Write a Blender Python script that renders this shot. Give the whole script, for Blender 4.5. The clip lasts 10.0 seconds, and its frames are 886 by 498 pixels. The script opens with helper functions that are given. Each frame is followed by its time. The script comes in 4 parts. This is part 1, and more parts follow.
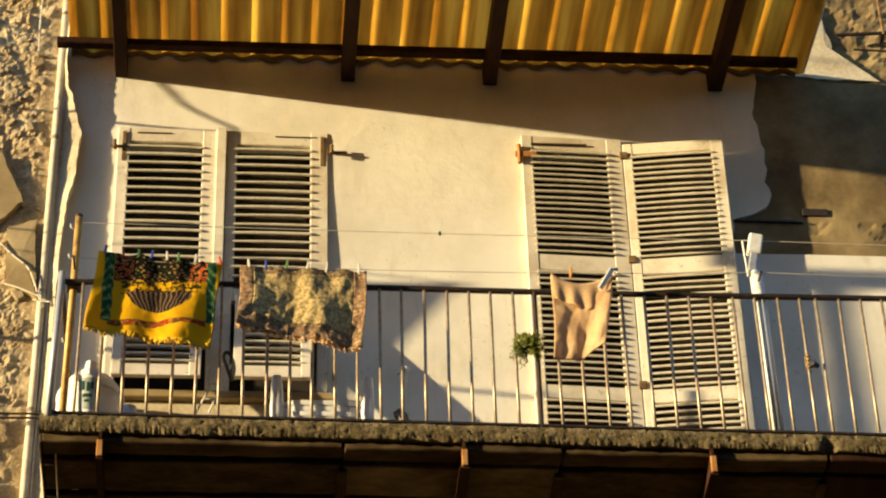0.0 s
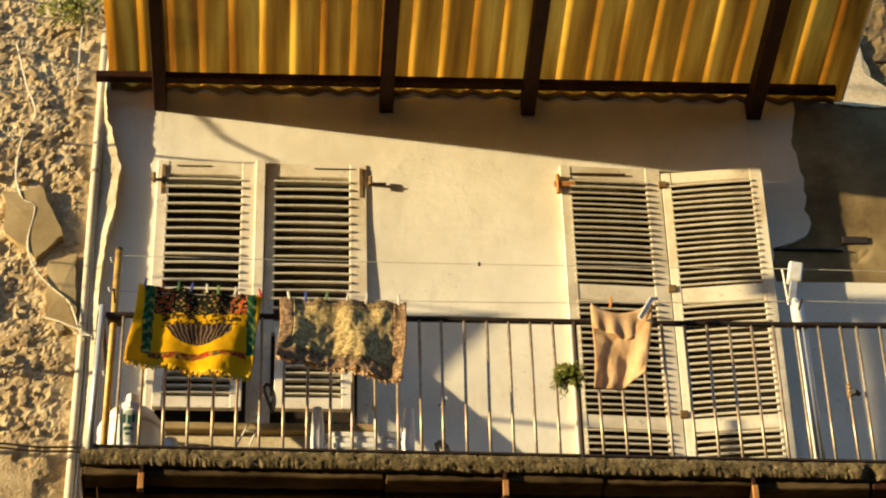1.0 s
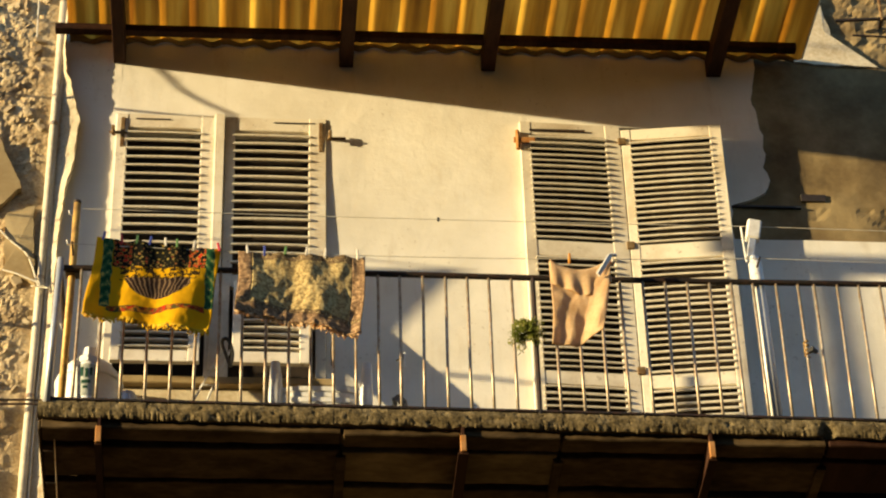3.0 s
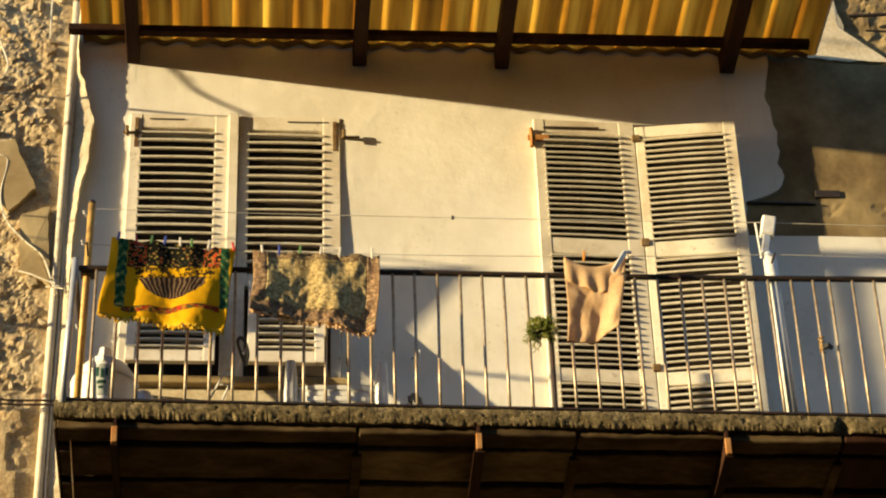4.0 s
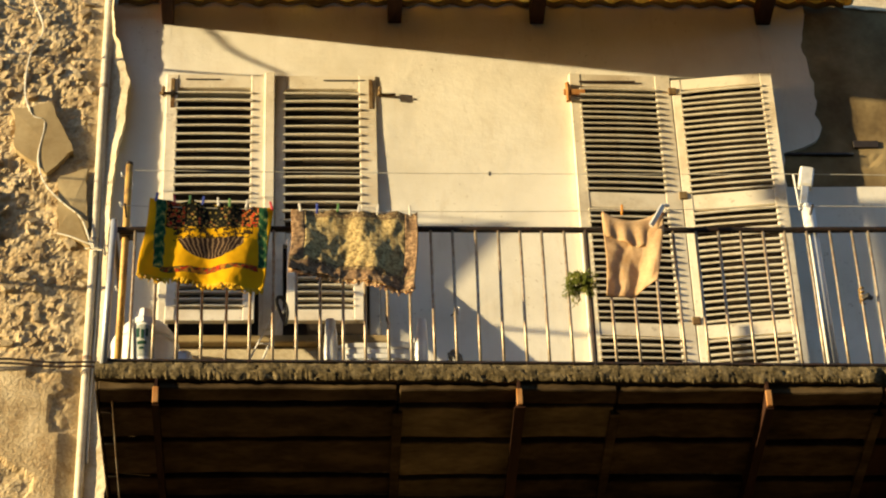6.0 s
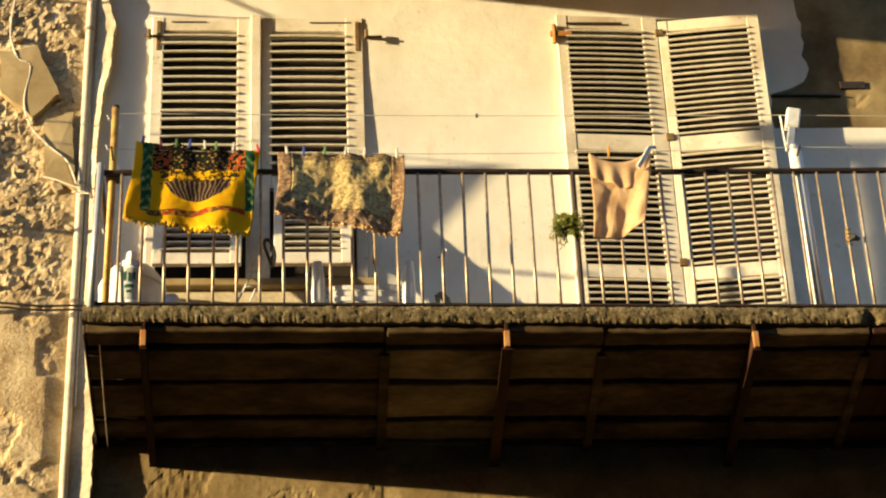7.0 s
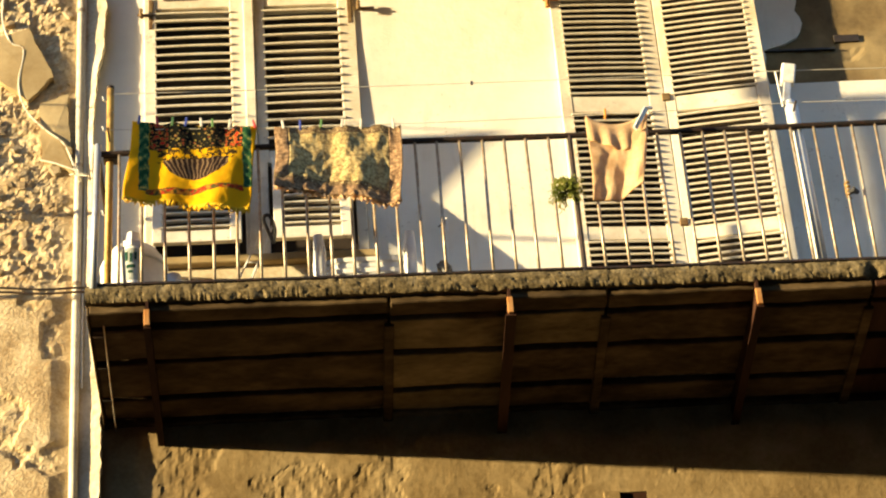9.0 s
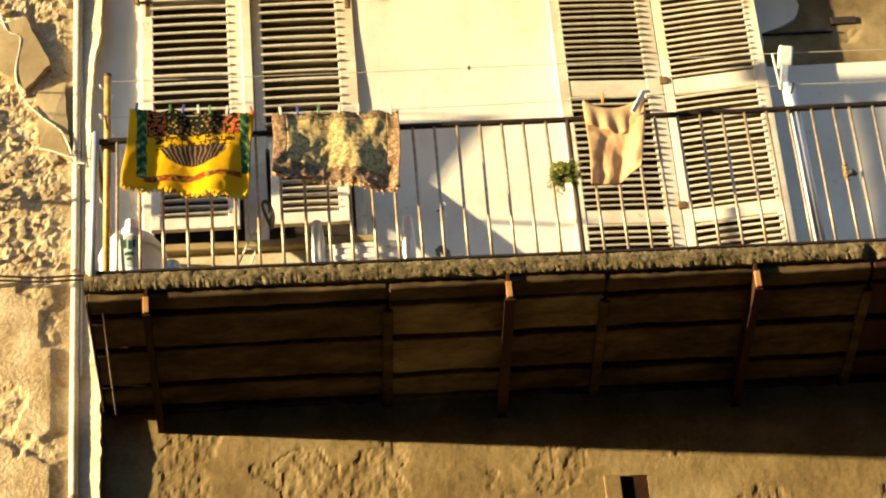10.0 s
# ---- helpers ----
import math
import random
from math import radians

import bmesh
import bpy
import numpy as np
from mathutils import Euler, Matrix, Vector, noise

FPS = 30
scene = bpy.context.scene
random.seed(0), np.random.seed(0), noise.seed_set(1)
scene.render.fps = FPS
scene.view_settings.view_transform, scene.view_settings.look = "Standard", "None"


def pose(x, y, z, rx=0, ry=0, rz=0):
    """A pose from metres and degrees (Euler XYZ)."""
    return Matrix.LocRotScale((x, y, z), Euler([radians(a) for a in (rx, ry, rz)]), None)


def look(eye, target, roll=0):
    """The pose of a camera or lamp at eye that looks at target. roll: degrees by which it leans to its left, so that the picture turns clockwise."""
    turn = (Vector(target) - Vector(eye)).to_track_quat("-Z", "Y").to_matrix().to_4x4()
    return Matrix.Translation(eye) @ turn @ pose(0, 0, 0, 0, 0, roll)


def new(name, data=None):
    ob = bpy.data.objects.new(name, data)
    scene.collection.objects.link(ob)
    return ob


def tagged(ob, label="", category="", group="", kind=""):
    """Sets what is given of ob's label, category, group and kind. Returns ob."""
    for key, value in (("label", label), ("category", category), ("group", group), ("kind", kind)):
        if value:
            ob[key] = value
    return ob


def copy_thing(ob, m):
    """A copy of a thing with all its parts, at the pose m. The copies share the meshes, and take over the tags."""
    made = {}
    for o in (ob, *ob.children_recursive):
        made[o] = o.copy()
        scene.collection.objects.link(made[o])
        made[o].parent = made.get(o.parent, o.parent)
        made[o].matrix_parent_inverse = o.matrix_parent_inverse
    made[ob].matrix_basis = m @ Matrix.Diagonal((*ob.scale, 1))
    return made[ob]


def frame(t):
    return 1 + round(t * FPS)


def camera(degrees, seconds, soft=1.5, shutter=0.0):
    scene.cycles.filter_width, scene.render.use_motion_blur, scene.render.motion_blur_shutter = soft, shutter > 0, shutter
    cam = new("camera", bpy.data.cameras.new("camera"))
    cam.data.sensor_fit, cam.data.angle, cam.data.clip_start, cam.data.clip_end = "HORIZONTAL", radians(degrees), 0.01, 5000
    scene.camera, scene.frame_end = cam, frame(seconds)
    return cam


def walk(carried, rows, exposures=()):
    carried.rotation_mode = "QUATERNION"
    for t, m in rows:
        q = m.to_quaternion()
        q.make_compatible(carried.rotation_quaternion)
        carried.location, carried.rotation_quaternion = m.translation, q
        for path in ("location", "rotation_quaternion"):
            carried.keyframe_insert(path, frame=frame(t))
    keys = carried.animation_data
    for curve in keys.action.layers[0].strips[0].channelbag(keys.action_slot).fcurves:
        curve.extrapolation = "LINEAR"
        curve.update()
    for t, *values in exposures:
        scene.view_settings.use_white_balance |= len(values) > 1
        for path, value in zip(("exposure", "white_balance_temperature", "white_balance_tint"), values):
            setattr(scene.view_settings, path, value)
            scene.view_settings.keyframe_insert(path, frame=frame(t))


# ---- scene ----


# ---------- camera ----------
cam = camera(18.74, 10.0, soft=2.1)
EYE = (0.823, -12.490, 1.6)
TURNS = [
    (0.0, 127.654, 1.459, -4.020), (0.5, 128.060, 1.250, -3.730), (1.0, 128.333, 1.283, -3.090),
    (1.5, 128.030, 1.545, -3.812), (2.0, 127.742, 1.426, -4.034), (2.5, 127.424, 1.470, -4.190),
    (4.0, 127.328, 1.602, -3.561), (4.5, 127.396, 1.696, -3.680), (5.0, 127.426, 1.580, -3.490),
    (5.5, 127.462, 1.560, -2.855), (5.7, 127.017, 1.670, -2.655), (6.8, 125.669, 1.900, -2.150),
    (7.0, 125.197, 2.095, -2.525), (7.5, 124.794, 1.690, -3.465), (8.0, 124.539, 1.640, -3.570),
    (8.5, 125.046, 2.425, -2.265), (9.0, 124.591, 3.855, -1.280), (9.5, 124.432, 4.290, -1.025),
    (10.0, 124.288, 4.230, -1.060),
]
EXPO = [(0.0, 1.2), (5.5, 1.2), (6.8, 1.38), (7.0, 1.42), (7.5, 1.62), (8.5, 1.85), (10.0, 1.85)]
walk(cam, [(t, pose(*EYE, rx, ry, rz)) for t, rx, ry, rz in TURNS], EXPO)

# ---------- light ----------
TO_SUN = Vector((-3.4, -1.0, 0.355)).normalized()
world = bpy.data.worlds.new("sky")
scene.world = world
world.use_nodes = True
wn = world.node_tree.nodes
sky = wn.new("ShaderNodeTexSky")
sky.sky_type = "NISHITA"
sky.sun_disc = False
sky.dust_density, sky.ozone_density, sky.air_density = 0.5, 2.2, 1.0
sky.sun_elevation = math.asin(TO_SUN.z)
sky.sun_rotation = math.atan2(TO_SUN.x, TO_SUN.y)
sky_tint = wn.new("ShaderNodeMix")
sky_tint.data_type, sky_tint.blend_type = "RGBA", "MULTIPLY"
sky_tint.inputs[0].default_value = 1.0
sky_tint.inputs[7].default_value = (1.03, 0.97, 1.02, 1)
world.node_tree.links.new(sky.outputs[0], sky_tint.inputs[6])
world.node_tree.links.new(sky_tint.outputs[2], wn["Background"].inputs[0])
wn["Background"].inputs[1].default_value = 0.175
sun = new("sun", bpy.data.lights.new("sun", "SUN"))
sun.data.energy, sun.data.angle, sun.data.color = 5.0, radians(0.6), (1.0, 0.785, 0.43)
sun.matrix_world = look((-40, -12, 14), Vector((-40, -12, 14)) - TO_SUN)


# ---------- materials ----------
class Mat:
    """A small builder of node materials."""

    def __init__(self, name, rough=0.8, metal=0.0):
        self.m = bpy.data.materials.new(name)
        self.m.use_nodes = True
        self.t = self.m.node_tree
        self.b = self.t.nodes["Principled BSDF"]
        self.b.inputs["Roughness"].default_value = rough
        self.b.inputs["Metallic"].default_value = metal
        self.b.inputs["Specular IOR Level"].default_value = 0.5 if rough < 0.7 else 0.08
        self.co = self.t.nodes.new("ShaderNodeTexCoord").outputs["Object"]

    def link(self, a, b):
        self.t.links.new(a, b)

    def noise(self, scale, detail=4, rough=0.55, stretch=None, distort=0.0):
        n = self.t.nodes.new("ShaderNodeTexNoise")
        n.inputs["Scale"].default_value = scale
        n.inputs["Detail"].default_value = detail
        n.inputs["Roughness"].default_value = rough
        n.inputs["Distortion"].default_value = distort
        co = self.co
        if stretch:
            mp = self.t.nodes.new("ShaderNodeMapping")
            mp.inputs["Scale"].default_value = stretch
            self.link(co, mp.inputs[0])
            co = mp.outputs[0]
        self.link(co, n.inputs["Vector"])
        return n.outputs["Fac"]

    def ramp(self, fac, stops):
        r = self.t.nodes.new("ShaderNodeValToRGB")
        e = r.color_ramp.elements
        while len(e) < len(stops):
            e.new(0.5)
        for el, (p, c) in zip(e, stops):
            el.position = p
            el.color = (*c, 1) if len(c) == 3 else c
        self.link(fac, r.inputs[0])
        return r.outputs[0]

    def mix(self, fac, a, b, mode="MIX"):
        n = self.t.nodes.new("ShaderNodeMix")
        n.data_type, n.blend_type = "RGBA", mode
        for sock, val in ((n.inputs[0], fac), (n.inputs[6], a), (n.inputs[7], b)):
            if isinstance(val, bpy.types.NodeSocket):
                self.link(val, sock)
            elif isinstance(val, (int, float)):
                sock.default_value = val
            else:
                sock.default_value = (*val, 1)
        return n.outputs[2]

    def math(self, op, a, b=0.0, c=0.0, clamp=False):
        n = self.t.nodes.new("ShaderNodeMath")
        n.operation, n.use_clamp = op, clamp
        for sock, val in zip(n.inputs, (a, b, c)):
            if isinstance(val, bpy.types.NodeSocket):
                self.link(val, sock)
            else:
                sock.default_value = val
        return n.outputs[0]

    def xyz(self):
        n = self.t.nodes.new("ShaderNodeSeparateXYZ")
        self.link(self.co, n.inputs[0])
        return n.outputs

    def rand(self):
        return self.t.nodes.new("ShaderNodeObjectInfo").outputs["Random"]

    def color(self, c):
        if isinstance(c, bpy.types.NodeSocket):
            self.link(c, self.b.inputs["Base Color"])
        else:
            self.b.inputs["Base Color"].default_value = (*c, 1)
        return self

    def bump(self, h, strength=0.4, dist=0.01):
        n = self.t.nodes.new("ShaderNodeBump")
        n.inputs["Strength"].default_value = strength
        n.inputs["Distance"].default_value = dist
        self.link(h, n.inputs["Height"])
        self.link(n.outputs[0], self.b.inputs["Normal"])
        return self


def two_scale(name, dark, mid, light, big, fine, rough=0.85, bump=0.4, dist=0.006, metal=0.0, stretch=None, grain=0.35):
    """A worn surface: broad stains and a fine grain."""
    k = Mat(name, rough, metal)
    a, f = k.noise(big, 5, 0.6, stretch), k.noise(fine, 4, 0.6, stretch)
    base = k.ramp(a, [(0.3, dark), (0.5, mid), (0.68, light)])
    k.color(k.mix(grain, base, k.ramp(f, [(0.35, dark), (0.65, light)])))
    k.bump(f, bump, dist)
    return k.m


def make_white_plaster():
    k = Mat("white_plaster", 0.85)
    a, f, s = k.noise(1.3, 5, 0.6), k.noise(60, 4, 0.6), k.noise(9, 4, 0.65, (1, 1, 0.25))
    c = k.ramp(a, [(0.3, (0.66, 0.61, 0.50)), (0.55, (0.78, 0.74, 0.64)), (0.75, (0.83, 0.80, 0.72))])
    c = k.mix(k.math("MULTIPLY", k.ramp(s, [(0.56, (0, 0, 0)), (0.72, (1, 1, 1))]), 0.35), c, (0.55, 0.47, 0.34))
    chips = k.math("MULTIPLY", k.ramp(k.noise(34, 3, 0.6), [(0.62, (0, 0, 0)), (0.67, (1, 1, 1))]), k.ramp(k.noise(1.9, 3), [(0.50, (0, 0, 0)), (0.62, (1, 1, 1))]))
    c = k.mix(k.math("MULTIPLY", chips, 0.55), c, (0.40, 0.32, 0.22))
    k.color(c)
    k.bump(k.math("ADD", k.math("MULTIPLY", k.noise(7, 4), 1.6), k.math("MULTIPLY", f, 0.35)), 0.35, 0.008)
    return k.m


def make_fibreglass():
    k = Mat("yellow_fibreglass", 0.5)
    st, f = k.noise(1.6, 3, 0.5, (5.0, 0.25, 1)), k.noise(25, 4, 0.6, (3, 0.25, 1))
    c = k.ramp(st, [(0.36, (0.15, 0.052, 0.004)), (0.5, (0.40, 0.18, 0.013)), (0.66, (0.76, 0.45, 0.055))])
    c = k.mix(k.math("MULTIPLY", f, 0.35), c, (0.20, 0.085, 0.010))
    k.color(c)
    tr = k.t.nodes.new("ShaderNodeBsdfTranslucent")
    k.link(c, tr.inputs[0])
    mx = k.t.nodes.new("ShaderNodeMixShader")
    mx.inputs[0].default_value = 0.72
    k.link(k.b.outputs[0], mx.inputs[1])
    k.link(tr.outputs[0], mx.inputs[2])
    clear = k.t.nodes.new("ShaderNodeBsdfTransparent")
    clear.inputs[0].default_value = (1.0, 0.55, 0.10, 1)
    thin = k.t.nodes.new("ShaderNodeMixShader")
    thin.inputs[0].default_value = 0.05
    k.link(mx.outputs[0], thin.inputs[1])
    k.link(clear.outputs[0], thin.inputs[2])
    k.link(thin.outputs[0], k.t.nodes["Material Output"].inputs[0])
    k.bump(f, 0.2, 0.004)
    return k.m


def make_painted_wood(name, light, dirt, grime):
    k = Mat(name, 0.55)
    a, f = k.noise(3.0, 5, 0.65), k.noise(45, 4, 0.6, (1, 1, 0.12))
    c = k.ramp(a, [(0.32, dirt), (0.55, light), (0.8, light)])
    spots = k.ramp(k.noise(22, 5, 0.7), [(0.60, (0, 0, 0)), (0.70, (1, 1, 1))])
    c = k.mix(k.math("MULTIPLY", spots, 0.6), c, grime)
    k.color(c)
    k.bump(f, 0.25, 0.003)
    return k.m


def make_rust(name, base, rust, mixat=0.5, rough=0.65, metal=0.4):
    k = Mat(name, rough, metal)
    c = k.ramp(k.noise(14, 5, 0.7), [(mixat - 0.12, base), (mixat + 0.1, rust)])
    k.color(c)
    k.bump(k.noise(120, 3), 0.4, 0.002)
    return k.m


def make_cloth(name, col):
    k = Mat(name, 0.95)
    k.color(k.mix(k.noise(8, 4), col, tuple(x * 0.75 for x in col)))
    k.bump(k.noise(260, 2), 0.4, 0.002)
    return k.m


def translucent(k, amount):
    tr = k.t.nodes.new("ShaderNodeBsdfTranslucent")
    base = k.b.inputs["Base Color"]
    if base.is_linked:
        k.link(base.links[0].from_socket, tr.inputs[0])
    else:
        tr.inputs[0].default_value = base.default_value
    mx = k.t.nodes.new("ShaderNodeMixShader")
    mx.inputs[0].default_value = amount
    k.link(k.b.outputs[0], mx.inputs[1])
    k.link(tr.outputs[0], mx.inputs[2])
    k.link(mx.outputs[0], k.t.nodes["Material Output"].inputs[0])


WHITE_PLASTER = make_white_plaster()
RUBBLE = two_scale("rubble_mortar", (0.24, 0.155, 0.072), (0.49, 0.37, 0.205), (0.67, 0.55, 0.35), 5, 55, 0.95, 0.7, 0.012)
OLD_RENDER = two_scale("old_tan_render", (0.13, 0.085, 0.036), (0.215, 0.15, 0.068), (0.32, 0.24, 0.125), 2.2, 40, 0.95, 0.35, 0.006, grain=0.2)
GREY_RENDER = two_scale("grey_brown_render", (0.075, 0.05, 0.028), (0.19, 0.135, 0.066), (0.34, 0.26, 0.135), 1.5, 30, 0.95, 0.2, 0.005, grain=0.10)
# dark render of the unseen light blockers, kept low to limit bounce
BLOCK_DARK = two_scale("dark_block_render", (0.07, 0.06, 0.05), (0.12, 0.10, 0.08), (0.17, 0.15, 0.12), 0.6, 20, 0.95, 0.3, 0.01)
CONCRETE = two_scale("worn_concrete", (0.035, 0.026, 0.012), (0.115, 0.085, 0.040), (0.29, 0.225, 0.12), 15, 90, 0.95, 0.5, 0.004)
TAN_PLASTER = two_scale("smooth_tan_plaster", (0.24, 0.165, 0.075), (0.36, 0.27, 0.14), (0.46, 0.36, 0.20), 3, 40, 0.95, 0.25, 0.004, grain=0.15)
PALE_RENDER = two_scale("pale_broken_plaster", (0.40, 0.31, 0.18), (0.60, 0.51, 0.35), (0.72, 0.65, 0.49), 4, 45, 0.95, 0.4, 0.006)
PLANK = two_scale("dark_plank", (0.016, 0.010, 0.005), (0.068, 0.044, 0.021), (0.15, 0.102, 0.050), 5, 30, 0.85, 0.5, 0.004, stretch=(0.5, 1, 1), grain=0.2)
PLANK_PALE = two_scale("paler_plank", (0.06, 0.042, 0.018), (0.17, 0.125, 0.06), (0.30, 0.22, 0.105), 5, 30, 0.85, 0.5, 0.004, stretch=(0.5, 1, 1), grain=0.2)
TIMBER = two_scale("brown_timber", (0.012, 0.005, 0.003), (0.030, 0.012, 0.007), (0.060, 0.028, 0.015), 3, 30, 0.7, 0.4, 0.003, stretch=(1, 0.2, 1))
FIBREGLASS = make_fibreglass()
CREAM_WOOD = make_painted_wood("cream_painted_wood", (0.72, 0.66, 0.53), (0.52, 0.43, 0.30), (0.22, 0.15, 0.08))
GREY_WOOD = make_painted_wood("weathered_cream_wood", (0.66, 0.60, 0.48), (0.44, 0.36, 0.25), (0.16, 0.11, 0.06))
# near-black colour that stands in for shade in openings and gaps
DARK_GAP = two_scale("dark_gap_shade", (0.015, 0.010, 0.007), (0.03, 0.02, 0.014), (0.05, 0.034, 0.02), 3, 20, 0.6, 0.2, 0.003)
IRON = make_rust("rusty_iron_bar", (0.42, 0.36, 0.27), (0.26, 0.14, 0.06), 0.55, 0.42, 0.55)
DARK_IRON = make_rust("dark_iron", (0.028, 0.021, 0.016), (0.075, 0.034, 0.017), 0.58, 0.6, 0.4)
HINGE = make_rust("rusty_hinge", (0.24, 0.17, 0.085), (0.13, 0.070, 0.030), 0.5, 0.85, 0.2)
ORANGE_RUST = make_rust("orange_rust", (0.46, 0.24, 0.09), (0.36, 0.15, 0.04), 0.5, 0.85, 0.1)
GALV = make_rust("galvanised_tube", (0.46, 0.48, 0.50), (0.36, 0.33, 0.29), 0.62, 0.45, 0.5)
POLE_PAINT = make_rust("ochre_pole", (0.52, 0.32, 0.08), (0.20, 0.10, 0.03), 0.58, 0.5, 0.2)
PIPE = two_scale("cream_pipe", (0.40, 0.34, 0.24), (0.58, 0.52, 0.38), (0.68, 0.62, 0.48), 4, 30, 0.5, 0.15, 0.002)
WHITE_METAL = two_scale("white_enamel", (0.55, 0.52, 0.46), (0.74, 0.72, 0.66), (0.80, 0.79, 0.75), 6, 40, 0.45, 0.15, 0.002)
PLASTIC = two_scale("white_plastic", (0.66, 0.65, 0.60), (0.78, 0.77, 0.73), (0.82, 0.81, 0.78), 3, 30, 0.4, 0.1, 0.001)
WIRE = two_scale("pale_wire", (0.45, 0.40, 0.30), (0.62, 0.57, 0.45), (0.70, 0.66, 0.55), 8, 40, 0.6, 0.1, 0.001)
BLACK = two_scale("black_plastic", (0.015, 0.015, 0.015), (0.03, 0.03, 0.03), (0.05, 0.05, 0.05), 8, 40, 0.4, 0.1, 0.001)
LABEL_GREY = two_scale("grey_label_paper", (0.20, 0.22, 0.19), (0.32, 0.34, 0.29), (0.46, 0.47, 0.41), 12, 60, 0.6, 0.1, 0.001)
GREEN_INK = make_cloth("dark_green_print", (0.02, 0.06, 0.04))
LEAF_K = Mat("plant_leaf", 0.55)
LEAF_K.color(LEAF_K.ramp(LEAF_K.noise(14, 4, 0.6), [(0.35, (0.10, 0.13, 0.02)), (0.5, (0.24, 0.27, 0.05)), (0.65, (0.42, 0.40, 0.11))]))
ASPHALT = two_scale("street_asphalt", (0.035, 0.033, 0.03), (0.05, 0.048, 0.045), (0.075, 0.07, 0.065), 0.8, 40, 0.9, 0.4, 0.006)


def make_stone():
    k = Mat("field_stone", 0.95)
    tint = k.ramp(k.rand(), [(0.0, (0.36, 0.24, 0.115)), (0.35, (0.52, 0.385, 0.21)), (0.7, (0.66, 0.53, 0.33)), (1.0, (0.46, 0.34, 0.195))])
    f = k.noise(38, 5, 0.65)
    k.color(k.mix(0.4, tint, k.ramp(f, [(0.3, (0.15, 0.11, 0.07)), (0.7, (0.62, 0.54, 0.40))])))
    k.bump(f, 0.8, 0.01)
    return k.m


STONE = make_stone()
translucent(LEAF_K, 0.5)
LEAF = LEAF_K.m


# ---------- mesh helpers ----------
ROOT = {}


def thing(name, at, label, category, group="", kind=""):
    ob = new(name)
    ob.empty_display_size = 0.05
    ob.location = at
    ROOT[ob.name] = Vector(at)
    return tagged(ob, label, category, group, kind)


def mesh_of(name, bm, material, smooth=False):
    bmesh.ops.recalc_face_normals(bm, faces=bm.faces)
    me = bpy.data.meshes.new(name)
    bm.to_mesh(me)
    bm.free()
    me.materials.append(material)
    if smooth:
        me.shade_smooth()
    return me


def part(name, bm, material, parent=None, label="", smooth=False):
    """Links a bmesh, given in world places, as one object under a thing or a part."""
    off = ROOT[parent.name] if parent else Vector()
    bmesh.ops.translate(bm, vec=-off, verts=bm.verts)
    ob = new(name, mesh_of(name, bm, material, smooth))
    ob.parent = parent
    ROOT[ob.name] = off.copy()
    if label:
        ob["label"] = label
    return ob


def piece(name, me, parent, m, label=""):
    """A repeat that shares its mesh; m is its pose in the world."""
    ob = new(name, me)
    ob.parent = parent
    ob.matrix_basis = Matrix.Translation(-ROOT[parent.name]) @ m
    if label:
        ob["label"] = label
    return ob


def box(bm, x0, x1, y0, y1, z0, z1, bevel=0.0, m=None):
    r = bmesh.ops.create_cube(bm, size=1)
    vs = r["verts"]
    bmesh.ops.scale(bm, vec=(x1 - x0, y1 - y0, z1 - z0), verts=vs)
    bmesh.ops.translate(bm, vec=((x0 + x1) / 2, (y0 + y1) / 2, (z0 + z1) / 2), verts=vs)
    if m is not None:
        bmesh.ops.transform(bm, matrix=m, verts=vs)
    if bevel:
        es = list({e for v in vs for e in v.link_edges})
        bmesh.ops.bevel(bm, geom=es, offset=bevel, segments=1, affect="EDGES", profile=0.5)
    return bm


def new_box(*a, **k):
    return box(bmesh.new(), *a, **k)


def tube(bm, pts, r, n=8, cap=True, squash=1.0):
    """A round tube along points; r is one radius or one for each point."""
    pts = [Vector(p) for p in pts]
    rs = r if isinstance(r, (list, tuple)) else [r] * len(pts)
    rings = []
    for i, p in enumerate(pts):
        d = (pts[min(i + 1, len(pts) - 1)] - pts[max(i - 1, 0)]).normalized()
        u = d.orthogonal().normalized() if abs(d.z) < 0.9 else Vector((1, 0, 0))
        u = (u - d * u.dot(d)).normalized()
        w = d.cross(u)
        rings.append([bm.verts.new(p + (u * math.cos(a) + w * math.sin(a) * squash) * rs[i]) for a in [2 * math.pi * j / n for j in range(n)]])
    for a, b in zip(rings, rings[1:]):
        for j in range(n):
            bm.faces.new((a[j], a[(j + 1) % n], b[(j + 1) % n], b[j]))
    if cap:
        bm.faces.new(rings[0][::-1])
        bm.faces.new(rings[-1])
    return bm


def new_tube(*a, **k):
    return tube(bmesh.new(), *a, **k)


def lathe(bm, prof, at, n=24, m=None):
    """A turned form from (radius, height) pairs."""
    rings = []
    for r, z in prof:
        rings.append([bm.verts.new((at[0] + r * math.cos(2 * math.pi * j / n), at[1] + r * math.sin(2 * math.pi * j / n), at[2] + z)) for j in range(n)])
    for a, b in zip(rings, rings[1:]):
        for j in range(n):
            bm.faces.new((a[j], a[(j + 1) % n], b[(j + 1) % n], b[j]))
    bm.faces.new(rings[0][::-1])
    bm.faces.new(rings[-1])
    return bm


def fract(x, y, z, octaves=4):
    return noise.fractal(Vector((x, y, z)), 1.0, 2.1, octaves)


